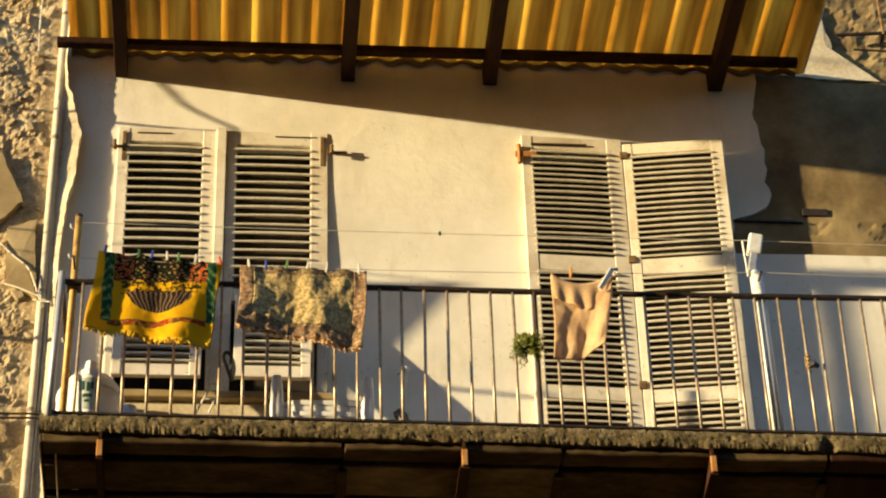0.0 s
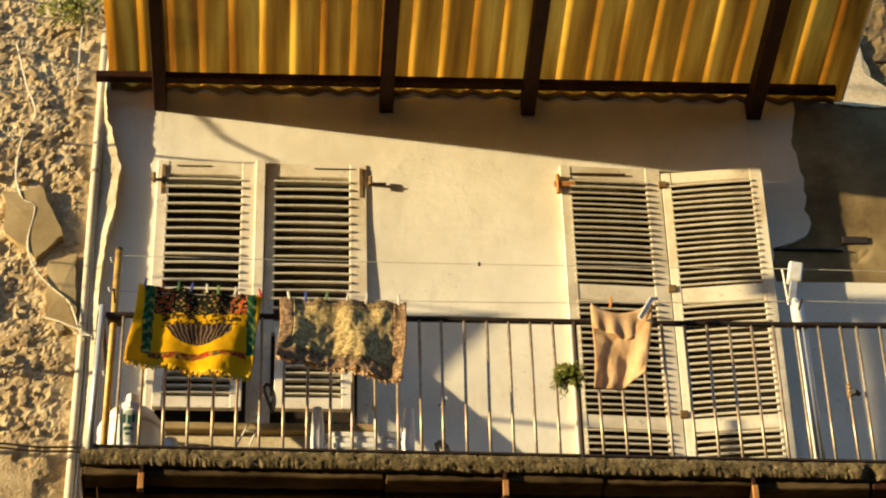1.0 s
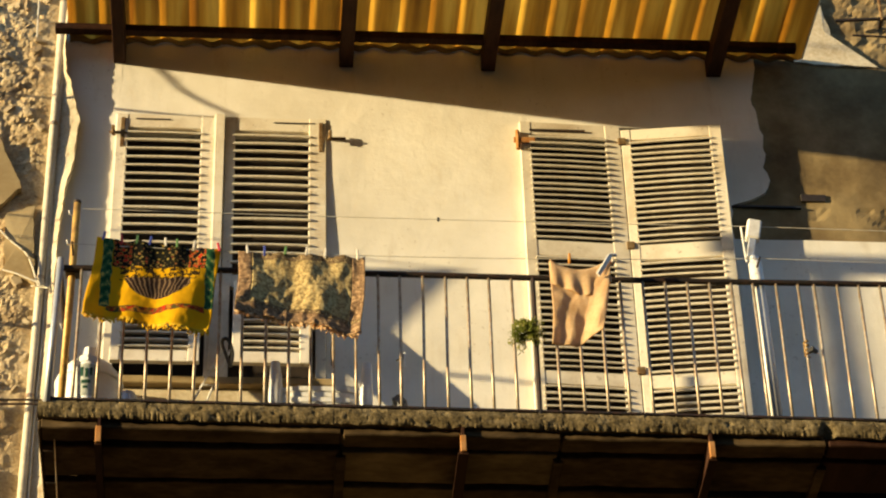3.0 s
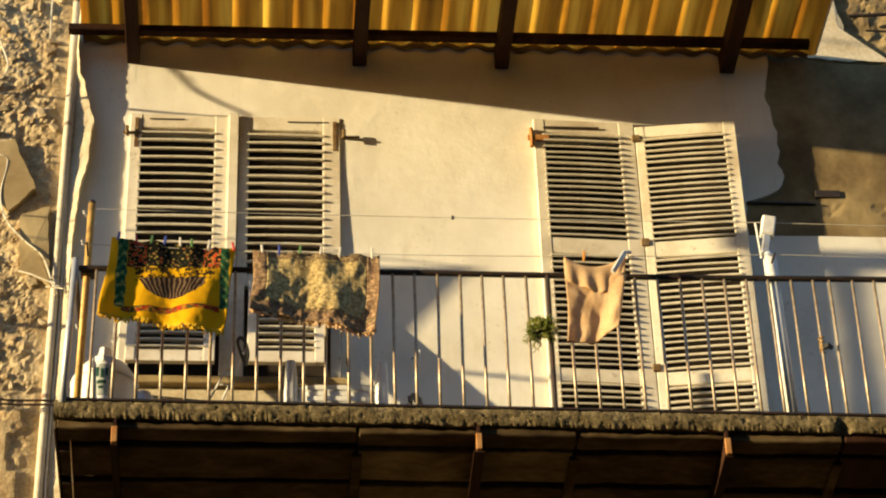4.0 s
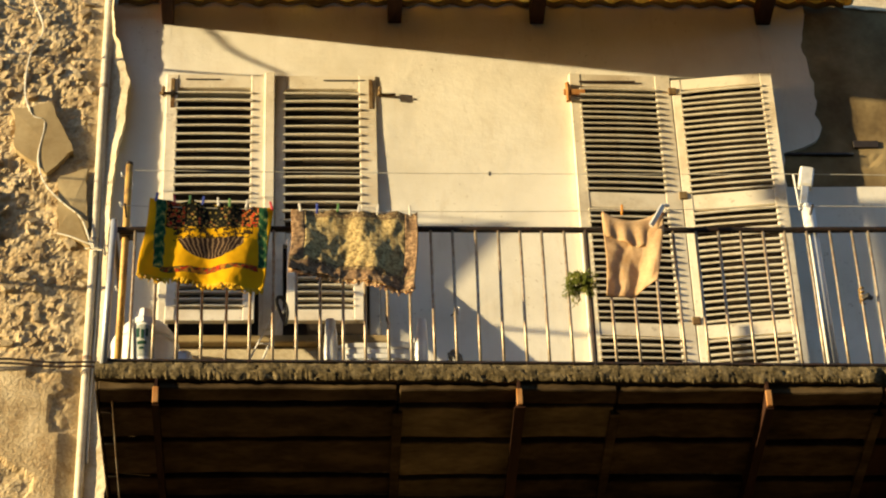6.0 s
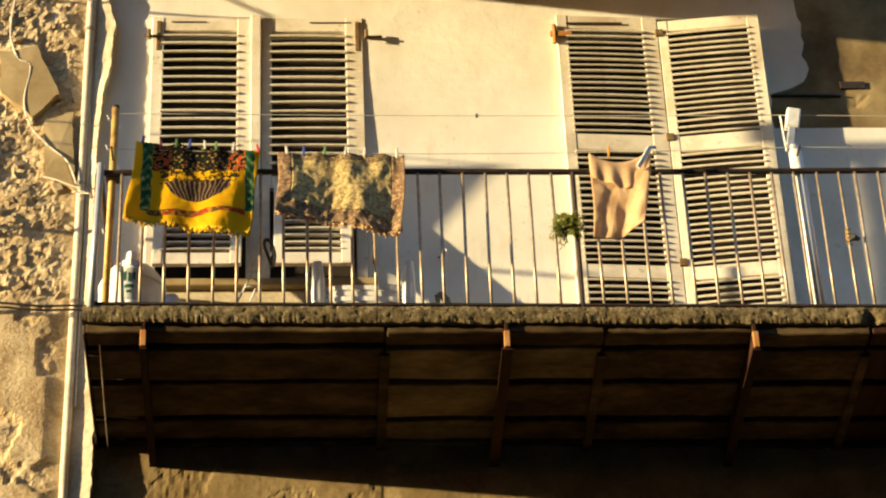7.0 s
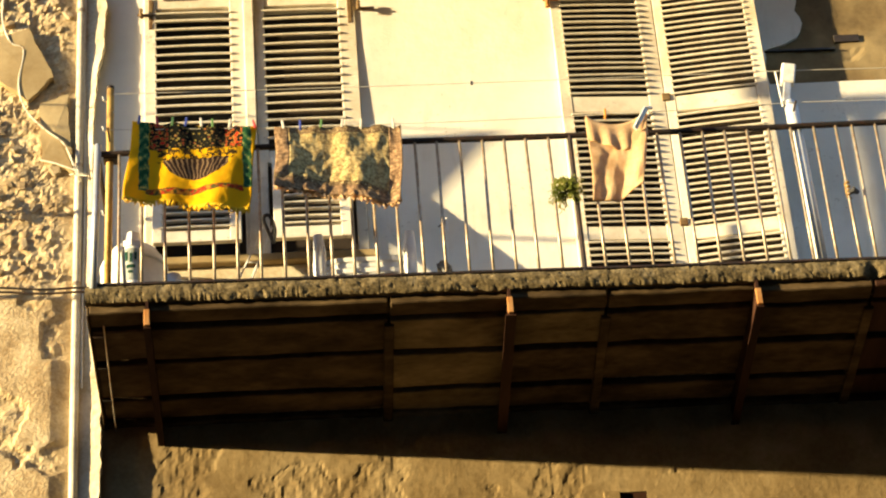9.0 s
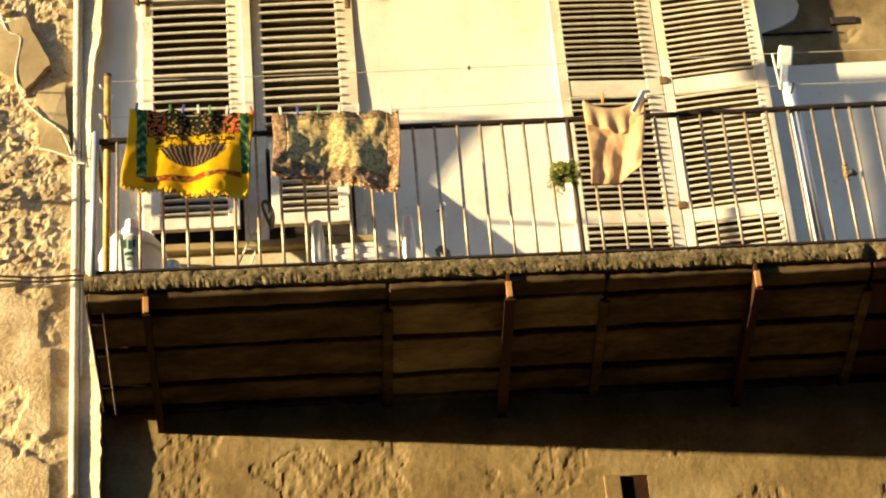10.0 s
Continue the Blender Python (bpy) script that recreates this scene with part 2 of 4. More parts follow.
def strip_wall(name, zs, left, right, y0, y1, material, label="", parent=None, relief=None, step=0.25):
    """An upright slab between two edges that may wander, with thickness; relief(x, z) pushes its face."""
    bm = bmesh.new()
    front, back = [], []
    for z in zs:
        xl, xr = left(z), right(z)
        n = max(1, int(round((right(zs[0]) - left(zs[0])) / step)))
        xs = [xl + (xr - xl) * i / n for i in range(n + 1)]
        front.append([bm.verts.new((x, y0 - (relief(x, z) if relief else 0.0), z)) for x in xs])
        back.append([bm.verts.new((x, y1, z)) for x in (xl, xr)])
    for i in range(len(zs) - 1):
        a, b = front[i], front[i + 1]
        for j in range(len(a) - 1):
            bm.faces.new((a[j], a[j + 1], b[j + 1], b[j]))
        bm.faces.new((back[i][0], a[0], b[0], back[i + 1][0]))
        bm.faces.new((a[-1], back[i][1], back[i + 1][1], b[-1]))
        bm.faces.new((back[i][1], back[i][0], back[i + 1][0], back[i + 1][1]))
    bm.faces.new([*front[0][::-1], back[0][0], back[0][1]])
    bm.faces.new([*front[-1], back[-1][1], back[-1][0]])
    ob = part(name, bm, material, parent, label)
    return ob


def levels(a, b, step):
    n = max(1, int(round((b - a) / step)))
    return [a + (b - a) * i / n for i in range(n + 1)]


# ---------- the structure ----------
FLOOR = 9.263
FRONT = -1.145
RAIL = 10.113
UNDER = 9.145
WIN = (0.02, 1.27, 10.19, 12.13)
DOOR = (2.455, 3.60, FLOOR, 12.13)
TOP = 14.2


# ground
bm = bmesh.new()
vs = [bm.verts.new(p) for p in ((-900, -900, 0), (900, -900, 0), (900, 900, 0), (-900, 900, 0))]
bm.faces.new(vs)
tagged(part("ground", bm, ASPHALT), "dark grey asphalt street below the facade", "ground", kind="structure")


def plaster_right(z):
    """The broken right edge of the white plaster."""
    if z > 11.80:
        b = 3.925 + 0.02 * math.sin(z * 9)
    elif z > 11.66:
        b = 3.955 - (11.80 - z) * 0.1
    elif z > 11.545:
        b = max(3.80, 3.94 - (11.66 - z) * 1.6)
    else:
        b = 3.70
    return b + 0.02 * fract(3.1, z * 9, 0.2)


wall = thing("wall_main", (1.8, 0.0, FLOOR), "white plastered balcony wall with stained patches and a broken edge", "wall", kind="structure")
soft = lambda x, z: 0.004 * fract(x * 2.2, 4.0, z * 2.2, 3)
const = lambda c: (lambda z: c)
strip_wall("wall_face", levels(9.19, TOP, 0.25), const(-0.34), const(WIN[0]), 0.0, 0.35, WHITE_PLASTER, parent=wall, relief=soft)
strip_wall("wall_face", levels(9.19, TOP, 0.05), const(DOOR[1]), plaster_right, 0.0, 0.35, WHITE_PLASTER, parent=wall, relief=soft, step=0.05)
strip_wall("wall_face", levels(9.19, TOP, 0.25), const(WIN[1]), const(DOOR[0]), 0.0, 0.35, WHITE_PLASTER, parent=wall, relief=soft)
strip_wall("wall_face", levels(WIN[3], TOP, 0.25), const(WIN[0]), const(WIN[1]), 0.0, 0.35, WHITE_PLASTER, parent=wall, relief=soft)
strip_wall("wall_face", levels(9.19, WIN[2], 0.25), const(WIN[0]), const(WIN[1]), 0.0, 0.35, WHITE_PLASTER, parent=wall, relief=soft)
strip_wall("wall_face", levels(DOOR[3], TOP, 0.25), const(DOOR[0]), const(DOOR[1]), 0.0, 0.35, WHITE_PLASTER, parent=wall, relief=soft)

# the older coat to the right, behind the plaster's edge
def rel_right(x, z):
    h = 0.008 * fract(x * 3, 8.0, z * 3)
    if x > 4.42 + (12.95 - z) * 0.55 + 0.05 * fract(x * 6, 2, z * 6) and z > 12.70:
        return h - 0.012 + 0.018 * fract(x * 12, 3.0, z * 12, 5)
    if 11.40 < z < 11.55 and x > 4.12:
        k = max(0.0, min(1.0, (fract(x * 4, 2.0, z * 6, 3) + 0.05) * 6))
        return h + k * (-0.006 + 0.008 * fract(x * 16, 3.0, z * 16, 4))
    return h + (0.006 if z > 12.72 else 0.0)


right_wall = tagged(strip_wall("wall_right", levels(11.30, TOP, 0.03), const(3.62), const(6.2), 0.025, 0.38, GREY_RENDER, relief=rel_right, step=0.03),
                    "old grey-brown rendered wall with cracks and bare patches", "wall", kind="structure")
tagged(strip_wall("wall_right_lower", levels(9.19, 11.30, 0.25), const(3.66), const(6.2), 0.012, 0.38, WHITE_PLASTER, relief=soft),
       "white painted lower wall beside the balcony door", "wall", kind="structure")


# the wall below the balcony
def rel_low(x, z):
    h = 0.005 * fract(x * 3, 2.0, z * 3, 3) + 0.0012 * fract(x * 26, 1.0, z * 18, 3)
    scar = 0.30 * math.exp(-((x - 0.75) / 0.5) ** 2 - ((z - 8.72) / 0.16) ** 2)
    worn = min(1.0, max(0.0, (fract(x * 2.6 + 5, 7.0, z * 2.6, 4) - 0.14 + scar) * 7.0))
    edge = worn * (1 - worn) * 4
    return h + worn * (-0.005 + 0.0055 * fract(x * 26, 3.0, z * 13, 4)) + 0.001 * edge


VENT = (2.435, 2.665, 8.36, 8.59)
low = thing("wall_below", (2.0, 0.1, 0.0), "crumbling tan rendered wall below the balcony slab", "wall", kind="structure")
strip_wall("wall_face", levels(8.10, VENT[2], 0.016), const(-0.34), const(5.0), 0.015, 0.45, OLD_RENDER, parent=low, relief=rel_low, step=0.016)
strip_wall("wall_face", levels(VENT[2], VENT[3], 0.016), const(-0.34), const(VENT[0]), 0.015, 0.45, OLD_RENDER, parent=low, relief=rel_low, step=0.016)
strip_wall("wall_face", levels(VENT[2], VENT[3], 0.016), const(VENT[1]), const(5.0), 0.015, 0.45, OLD_RENDER, parent=low, relief=rel_low, step=0.016)
strip_wall("wall_face", levels(VENT[3], 9.2, 0.016), const(-0.34), const(5.0), 0.015, 0.45, OLD_RENDER, parent=low, relief=rel_low, step=0.016)
strip_wall("wall_face", levels(0.0, 8.10, 0.3), const(-0.34), const(9.0), 0.015, 0.45, OLD_RENDER, parent=low, relief=lambda x, z: 0.01 * fract(x, 1, z), step=0.3)
part("backing", new_box(VENT[0] - 0.05, VENT[1] + 0.05, 0.33, 0.36, VENT[2] - 0.05, VENT[3] + 0.05), DARK_GAP, low)

# the rubble wall to the left, standing a little proud
def rel_stone(x, z):
    up = min(1.0, max(0.0, (z - 10.03 + 0.05 * fract(x * 5, 1, 1)) * 14))
    near = min(1.0, max(0.0, (-0.40 - x) * 9))
    cell = noise.cell_vector(Vector((x * 13, 2.0, z * 15)))
    rough = 0.014 * fract(x * 6, 5.0, z * 6, 5) + 0.011 * fract(x * 26, 1.0, z * 26, 4) + 0.004 * (cell.x - 0.5) - 0.002
    bite = min(1.0, max(0.0, (fract(x * 2.1 + 1.0, 9.0, z * 2.1, 4) - 0.04) * 12.0))
    smooth = 0.010 * fract(x * 2, 5.0, z * 2) + bite * (-0.018 + 0.013 * fract(x * 13, 2.0, z * 13, 4)) + 0.022
    return (rough * up + smooth * (1 - up)) * near - 0.010 * (1 - near)


def rel_lip(x, z):
    e = edge_line(z)
    t = min(1.0, max(0.0, (x + 0.36) / (e + 0.36)))
    d = 0.030 + ((-0.02 - e) / 3.4 - 0.030) * t
    return d - 0.042 + 0.005 * fract(x * 11, 3.0, z * 7, 4) + 0.002 * fract(x * 40, 3.0, z * 40, 2)


EDGE = [(8.0, -0.25), (9.2, -0.235), (10.2, -0.29), (11.12, -0.288), (11.49, -0.268), (11.75, -0.230), (12.04, -0.217), (12.305, -0.274), (12.42, -0.314), (12.6, -0.33), (14.3, -0.33)]


def edge_line(z):
    for (z0, x0), (z1, x1) in zip(EDGE, EDGE[1:]):
        if z0 <= z <= z1:
            t = (z - z0) / (z1 - z0)
            t = t * t * (3 - 2 * t)
            return x0 + (x1 - x0) * t
    return -0.3


def stone_edge(z):
    return edge_line(z) + 0.010 * fract(6.0, z * 11, 0.0, 3)


stone_wall = tagged(strip_wall("wall_left", levels(8.0, 14.2, 0.014), const(-1.35), const(-0.352), -0.042, 0.3, RUBBLE, relief=rel_stone, step=0.014),
                    "rough rubble stone wall with crumbling mortar", "wall", kind="structure")
ROOT[stone_wall.name] = Vector()
tagged(strip_wall("wall_left_edge", levels(8.0, 14.2, 0.014), const(-0.36), stone_edge, -0.042, 0.28, PALE_RENDER, relief=rel_lip, step=0.014),
       "broken edge of pale plaster beside the drain pipe", "wall", kind="structure")
tagged(strip_wall("wall_left_outer", levels(0.0, 8.0, 0.5), const(-9.0), const(-0.28), -0.06, 0.3, OLD_RENDER, step=0.5), "plain tan rendered wall", "wall", kind="structure")
tagged(strip_wall("wall_left_far", levels(8.0, TOP, 0.5), const(-9.0), const(-1.35), -0.06, 0.3, RUBBLE, step=0.5), "plain rubble wall", "wall", kind="structure")
tagged(strip_wall("wall_right_far", levels(8.1, TOP, 0.5), const(6.2), const(9.0), 0.03, 0.4, GREY_RENDER, step=0.5), "plain grey rendered wall", "wall", kind="structure")

# near-black sheets behind the shutters: the unlit inside, put into the colour
for nm, (x0, x1, z0, z1) in (("window_1", WIN), ("door_1", DOOR)):
    t = thing(nm, ((x0 + x1) / 2, 0.2, z0), "near-black sheets standing for the unlit inside behind louvred shutters", "window" if nm[0] == "w" else "door", kind="structure")
    mid = (x0 + x1) / 2
    part("dark_backing", new_box(x0, mid - 0.003, 0.20, 0.24, z0, z1), DARK_GAP, t)
    part("dark_backing", new_box(mid + 0.003, x1, 0.20, 0.24, z0, z1), DARK_GAP, t)

# window sill
tagged(part("window_sill", new_box(WIN[0] - 0.04, WIN[1] + 0.04, -0.06, 0.19, WIN[2] - 0.05, WIN[2], bevel=0.006), TAN_PLASTER),
       "worn stone sill under the shuttered window", "sill", kind="structure")


# ---------- balcony slab ----------
slab = thing("balcony_slab", (2.0, -0.5, UNDER), "worn concrete balcony slab on beams and dark boards", "balcony", kind="structure")
TILT_X = -0.0105


def slab_top(x):
    return FLOOR + TILT_X * x


def bell_gap(x):
    """The break between two castings of the edge."""
    return math.exp(-((x - 3.80) / 0.03) ** 2)


def fascia(x, k):
    """How far the worn front edge stands out at a share k of its height."""
    arch = 0.020 * math.sin(math.pi * min(1.0, 0.15 + k * 0.85)) ** 0.7
    lumps = 0.007 * fract(x * 6, 2.0, k * 1.5, 4) + 0.0022 * fract(x * 34, 5.0, k * 4.0, 4)
    pit = max(0.0, fract(x * 26, 8.0, k * 3.0, 3) - 0.30) * 0.014
    return arch + lumps - pit


bm = bmesh.new()
xs = levels(-0.225, 6.0, 0.009)
prof = []
for x in xs:
    zt = slab_top(x)
    ring = []
    ragged = 0.016 * abs(fract(x * 9, 5.0, 1.0, 4)) + 0.010 * abs(fract(x * 41, 2.0, 1.0, 3))
    gap = 0.05 * bell_gap(x)
    for i in range(11):
        k = i / 10
        z = zt - k * (0.084 + ragged) + 0.004 * fract(x * 18, 1.0, k, 3) * (1 - k)
        ring.append(bm.verts.new((x, FRONT - fascia(x, k) + gap * k, z)))
    ring.append(bm.verts.new((x, FRONT + 0.03, zt - 0.086)))
    ring.append(bm.verts.new((x, 0.2, zt - 0.09)))
    ring.append(bm.verts.new((x, 0.2, zt)))
    prof.append(ring)
for a, b in zip(prof, prof[1:]):
    for j in range(len(a)):
        k = (j + 1) % len(a)
        bm.faces.new((a[j], a[k], b[k], b[j]))
bm.faces.new(prof[0])
bm.faces.new(prof[-1][::-1])
part("slab_body", bm, CONCRETE, slab)

JOISTS = [(0.085, 0.05, True), (1.31, 0.05, False), (1.92, 0.075, True), (2.43, 0.05, False), (3.19, 0.06, True), (3.80, 0.05, False), (4.5, 0.06, True)]
for x, w, lit in JOISTS:
    b = bmesh.new()
    zt = slab_top(x) - 0.09
    if lit:
        box(b, x - w * 0.36, x + w * 0.36, FRONT - 0.004, 0.19, zt - 0.165, zt - 0.155)
        box(b, x - 0.007, x + 0.007, FRONT - 0.004, 0.19, zt - 0.156, zt + 0.0)
        part("steel_beam", b, TIMBER, slab, "rust-brown steel beam")
        b = new_box(x - 0.015, x + 0.015, FRONT - 0.022, FRONT - 0.005, zt - 0.155, zt - 0.06, bevel=0.003)
        part("beam_plate", b, ORANGE_RUST, slab, "orange rusted plate at the beam's end")
    else:
        box(b, x - w / 2, x + w / 2, FRONT + 0.22, 0.19, zt - 0.06, zt + 0.0, bevel=0.004)
        part("wooden_joist", b, PLANK, slab, "dark wooden joist")

# boards of the underside, between the beams; past x 3.7 darkened to read as a shaded recess
rows_y = [(-1.115, -0.995), (-0.955, -0.675), (-0.615, -0.31), (-0.25, -0.07), (-0.02, 0.09)]
cuts = [-0.215, 0.085, 1.31, 1.92, 2.43, 3.19, 3.80, 4.5, 5.9]
rb = random.Random(5)
for x0, x1 in zip(cuts, cuts[1:]):
    for y0, y1 in rows_y:
        z1 = slab_top((x0 + x1) / 2) - 0.078
        b = new_box(x0 + 0.006, x1 - 0.006, y0 + rb.uniform(-0.006, 0.006), y1 + rb.uniform(-0.006, 0.006), z1 - 0.045 - rb.uniform(0, 0.016), z1, bevel=0.006)
        bmesh.ops.subdivide_edges(b, edges=[e for e in b.edges if abs(e.verts[0].co.x - e.verts[1].co.x) > 0.2], cuts=24, use_grid_fill=True)
        for v in b.verts:
            v.co.z += 0.006 * fract(v.co.x * 4, v.co.y * 6, 1.0, 3)
            v.co.y += 0.008 * fract(v.co.x * 3, 5.0, v.co.y * 2, 3)
        # TIMBER's darker colour paints the recess shade in the right-hand bays
        part("board", b, TIMBER if x0 > 3.7 else PLANK_PALE if abs(x0 - 1.31) < 0.01 and y0 > -0.98 or abs(x0 - 1.92) < 0.01 and -0.98 < y0 < -0.9 else PLANK, slab)
# plate added at the left end to keep sun out of the board gaps
part("end_sun_stop", new_box(-0.222, -0.211, -1.115, 0.09, slab_top(0) - 0.145, slab_top(0) - 0.089, bevel=0.002), PLANK, slab)
part("conduit", new_tube([(-0.142, FRONT + 0.12, UNDER - 0.03), (-0.150, -0.5, UNDER - 0.035), (-0.158, 0.08, UNDER - 0.03)], 0.0042), IRON, slab, "thin rusty conduit")
for y in (-0.92, -0.62, -0.3):
    part("clip", new_box(-0.205, -0.150, y - 0.006, y + 0.006, UNDER - 0.034, UNDER - 0.026), DARK_IRON, slab)


# ---------- railing ----------
railing = thing("railing", (2.0, FRONT, FLOOR), "rusty iron balcony railing of thin round bars", "railing")
b = bmesh.new()
tube(b, [(x, FRONT, RAIL + 0.004 * math.sin(x * 1.7)) for x in levels(-0.16, 5.6, 0.2)], 0.013, 8, squash=1.25)
part("top_rail", b, DARK_IRON, railing, "dark flat iron handrail")
b = bmesh.new()
box(b, -0.16, 5.6, FRONT - 0.012, FRONT + 0.012, -0.006, 0.006, m=Matrix.Translation((0, 0, FLOOR + 0.016)) @ Matrix.Rotation(0.0105, 4, "Y"))
part("bottom_rail", b, DARK_IRON, railing, "dark bottom bar")
BARS = [-0.058, 0.06, 0.181, 0.306, 0.43, 0.551, 0.67, 0.792, 0.914, 1.033, 1.146, 1.266, 1.382, 1.501, 1.613, 1.732, 1.853, 1.972, 2.087, 2.209]
BARS += [2.433, 2.556, 2.678, 2.789, 2.910, 3.026, 3.148, 3.268, 3.388, 3.508, 3.630, 3.750] + [3.834 + 0.12 * i for i in range(15)]
bar_me = mesh_of("bar", new_tube([(0, 0, 0.0), (0, 0, 0.30), (0.001, 0, 0.6), (0, 0, 0.86)], 0.0082, 8), IRON, True)
rb = random.Random(2)
for x in BARS:
    z = slab_top(x) + 0.01
    piece("bar", bar_me, railing, Matrix.Translation((x, FRONT, z)) @ Matrix.Rotation(rb.uniform(-0.006, 0.006), 4, "Y") @ Matrix.Diagonal((1, 1, (RAIL - z) / 0.86, 1)))
part("post", new_tube([(2.322, FRONT, slab_top(2.3)), (2.322, FRONT, RAIL)], 0.013, 8), DARK_IRON, railing, "thicker dark iron post")
# the short return towards the wall
part("side_rail", new_tube([(-0.165, FRONT, RAIL), (-0.165, 0.0, RAIL)], 0.012, 8), DARK_IRON, railing)
part("side_bottom_rail", new_tube([(-0.165, FRONT, FLOOR + 0.03), (-0.165, 0.0, FLOOR + 0.03)], 0.009, 6), DARK_IRON, railing)
for y in (-0.52, -0.30, -0.10):
    piece("bar", bar_me, railing, Matrix.Translation((-0.165, y, FLOOR + 0.01)))
part("corner_post", new_tube([(-0.185, FRONT - 0.012, FLOOR - 0.01), (-0.165, FRONT - 0.012, RAIL + 0.05)], 0.019, 10), GALV, railing, "galvanised steel corner tube", True)


# ---------- awning ----------
awning = thing("awning", (2.0, -0.02, 12.72), "yellow translucent corrugated awning on dark timber rafters", "awning", kind="structure")
SHEET_Z, OUT, PITCH = 12.735, -2.5, 0.1828
SLOPE = 0.090


def sheet_z(y):
    return SHEET_Z + SLOPE * y


bm = bmesh.new()
sheet_xs = levels(-0.315, 4.255, 0.0118)
rows = []
for y in (-0.01, -0.09, -0.3, -0.7, -1.2, -1.8, OUT):
    rows.append([bm.verts.new((x + 0.003 * fract(x * 3, y * 3, 0), y - (0.012 * fract(x * 9, 1, 2) if y > -0.05 else 0),
                               sheet_z(y) + 0.021 * math.cos(2 * math.pi * (x - 0.10) / PITCH) + 0.004 * fract(x * 2, y * 2, 4))) for x in sheet_xs])
for a, c in zip(rows, rows[1:]):
    for j in range(len(a) - 1):
        bm.faces.new((a[j], a[j + 1], c[j + 1], c[j]))
part("corrugated_sheet", bm, FIBREGLASS, awning, "yellowed translucent fibreglass sheet", True)
for x, w in ((0.0, 0.075), (1.39, 0.085), (2.27, 0.085), (3.68, 0.09)):
    b = new_box(x - w / 2, x + w / 2, OUT + 0.05, 0.0, 12.560, 12.700, bevel=0.004)
    for v in b.verts:
        v.co.z += SLOPE * v.co.y - (0.015 if x < 0.1 and v.co.z < 12.6 else 0.0)
    part("rafter", b, TIMBER, awning, "dark brown timber rafter")
for y, z0, z1 in ((-0.175, 12.655, 12.705), (-1.5, 12.655, 12.705)):
    b = new_box(-0.39 if y > -0.5 else -0.33, 4.18, y - 0.03, y + 0.03, z0, z1, bevel=0.004)
    bmesh.ops.translate(b, vec=(0, 0, SLOPE * y), verts=b.verts)
    part("purlin", b, TIMBER, awning, "dark brown timber cross beam")
part("edge_flashing", new_tube([(4.258, -0.01, SHEET_Z), (4.258, OUT, sheet_z(OUT))], 0.007, 6), WHITE_METAL, awning, "pale edge strip")
# crumbled mortar where the sheet meets the wall
bm = bmesh.new()
mx = levels(-0.31, 4.2, 0.03)
ringsm = []
for x in mx:
    r = 0.022 + 0.012 * fract(x * 6, 3, 1)
    zc = SHEET_Z - 0.012 + 0.014 * math.cos(2 * math.pi * (x - 0.10) / PITCH)
    ringsm.append([bm.verts.new((x, -0.012 - r * math.cos(a), zc + r * math.sin(a))) for a in [math.pi * (i / 5 - 0.5) for i in range(6)]])
for a, c in zip(ringsm, ringsm[1:]):
    for j in range(5):
        bm.faces.new((a[j], a[j + 1], c[j + 1], c[j]))
part("mortar_fillet", bm, GREY_RENDER, awning, "dark crumbled mortar along the wall")


# ---------- shutters ----------
def slat_mesh(length, depth, thick, material):
    """A louvre with a rounded outer nose, a little bowed along its length."""
    b = bmesh.new()
    prof = [(-depth / 2, -0.25 * thick), (-depth / 2 + 0.3 * thick, -thick / 2), (depth / 2, -thick / 2), (depth / 2, thick / 2), (-depth / 2 + 0.3 * thick, thick / 2), (-depth / 2, 0.25 * thick)]
    rings = []
    for i in range(5):
        t = i / 4
        bow = 0.0025 * math.sin(math.pi * t)
        rings.append([b.verts.new((length * t, y, z + bow)) for y, z in prof])
    for p, q in zip(rings, rings[1:]):
        for j in range(6):
            b.faces.new((p[j], p[(j + 1) % 6], q[(j + 1) % 6], q[j]))
    b.faces.new(rings[0])
    b.faces.new(rings[-1])
    return mesh_of("slat", b, material)


def leaf(parent, x0, x1, z0, z1, panels, pitch, m, material, stiles=(0.075, 0.075), thick=0.04, depth=0.05, tilt=36, slat_t=0.014, proud=0.011):
    """A louvred leaf: a frame with stiles and rails, and slats as parts of their own. m moves it in the world."""
    b = bmesh.new()
    y0, y1 = -thick, 0.0
    sl, sr = stiles
    box(b, x0, x0 + sl, y0, y1, z0, z1, bevel=0.004)
    box(b, x1 - sr, x1, y0, y1, z0, z1, bevel=0.004)
    edges = [z1] + [v for p in panels for v in (p[1], p[0])] + [z0]
    for top, bot in zip(edges[::2], edges[1::2]):
        if top - bot > 0.01:
            box(b, x0 + sl, x1 - sr, y0 + 0.003, y1, bot, top, bevel=0.003)
    bmesh.ops.transform(b, matrix=m, verts=b.verts)
    frame_ob = part("leaf", b, material, parent)
    slats = [slat_mesh(x1 - x0 - sl - sr + 0.024, depth, slat_t * f, material) for f in (0.9, 1.0, 1.12)]
    yc = -thick - proud + depth / 2 * math.cos(radians(tilt))
    for p0, p1 in panels:
        n = int(round((p1 - p0) / pitch))
        for i in range(n):
            z = p0 + (p1 - p0) * (i + 0.5) / n + random.uniform(-0.002, 0.002)
            a = radians(tilt + random.uniform(-4, 4))
            piece("slat", random.choice(slats), frame_ob, m @ Matrix.Translation((x0 + sl - 0.012, yc + random.uniform(-0.002, 0.002), z)) @ Matrix.Rotation(a, 4, "X") @ Matrix.Rotation(random.uniform(-0.006, 0.006), 4, "Y"))
    return frame_ob


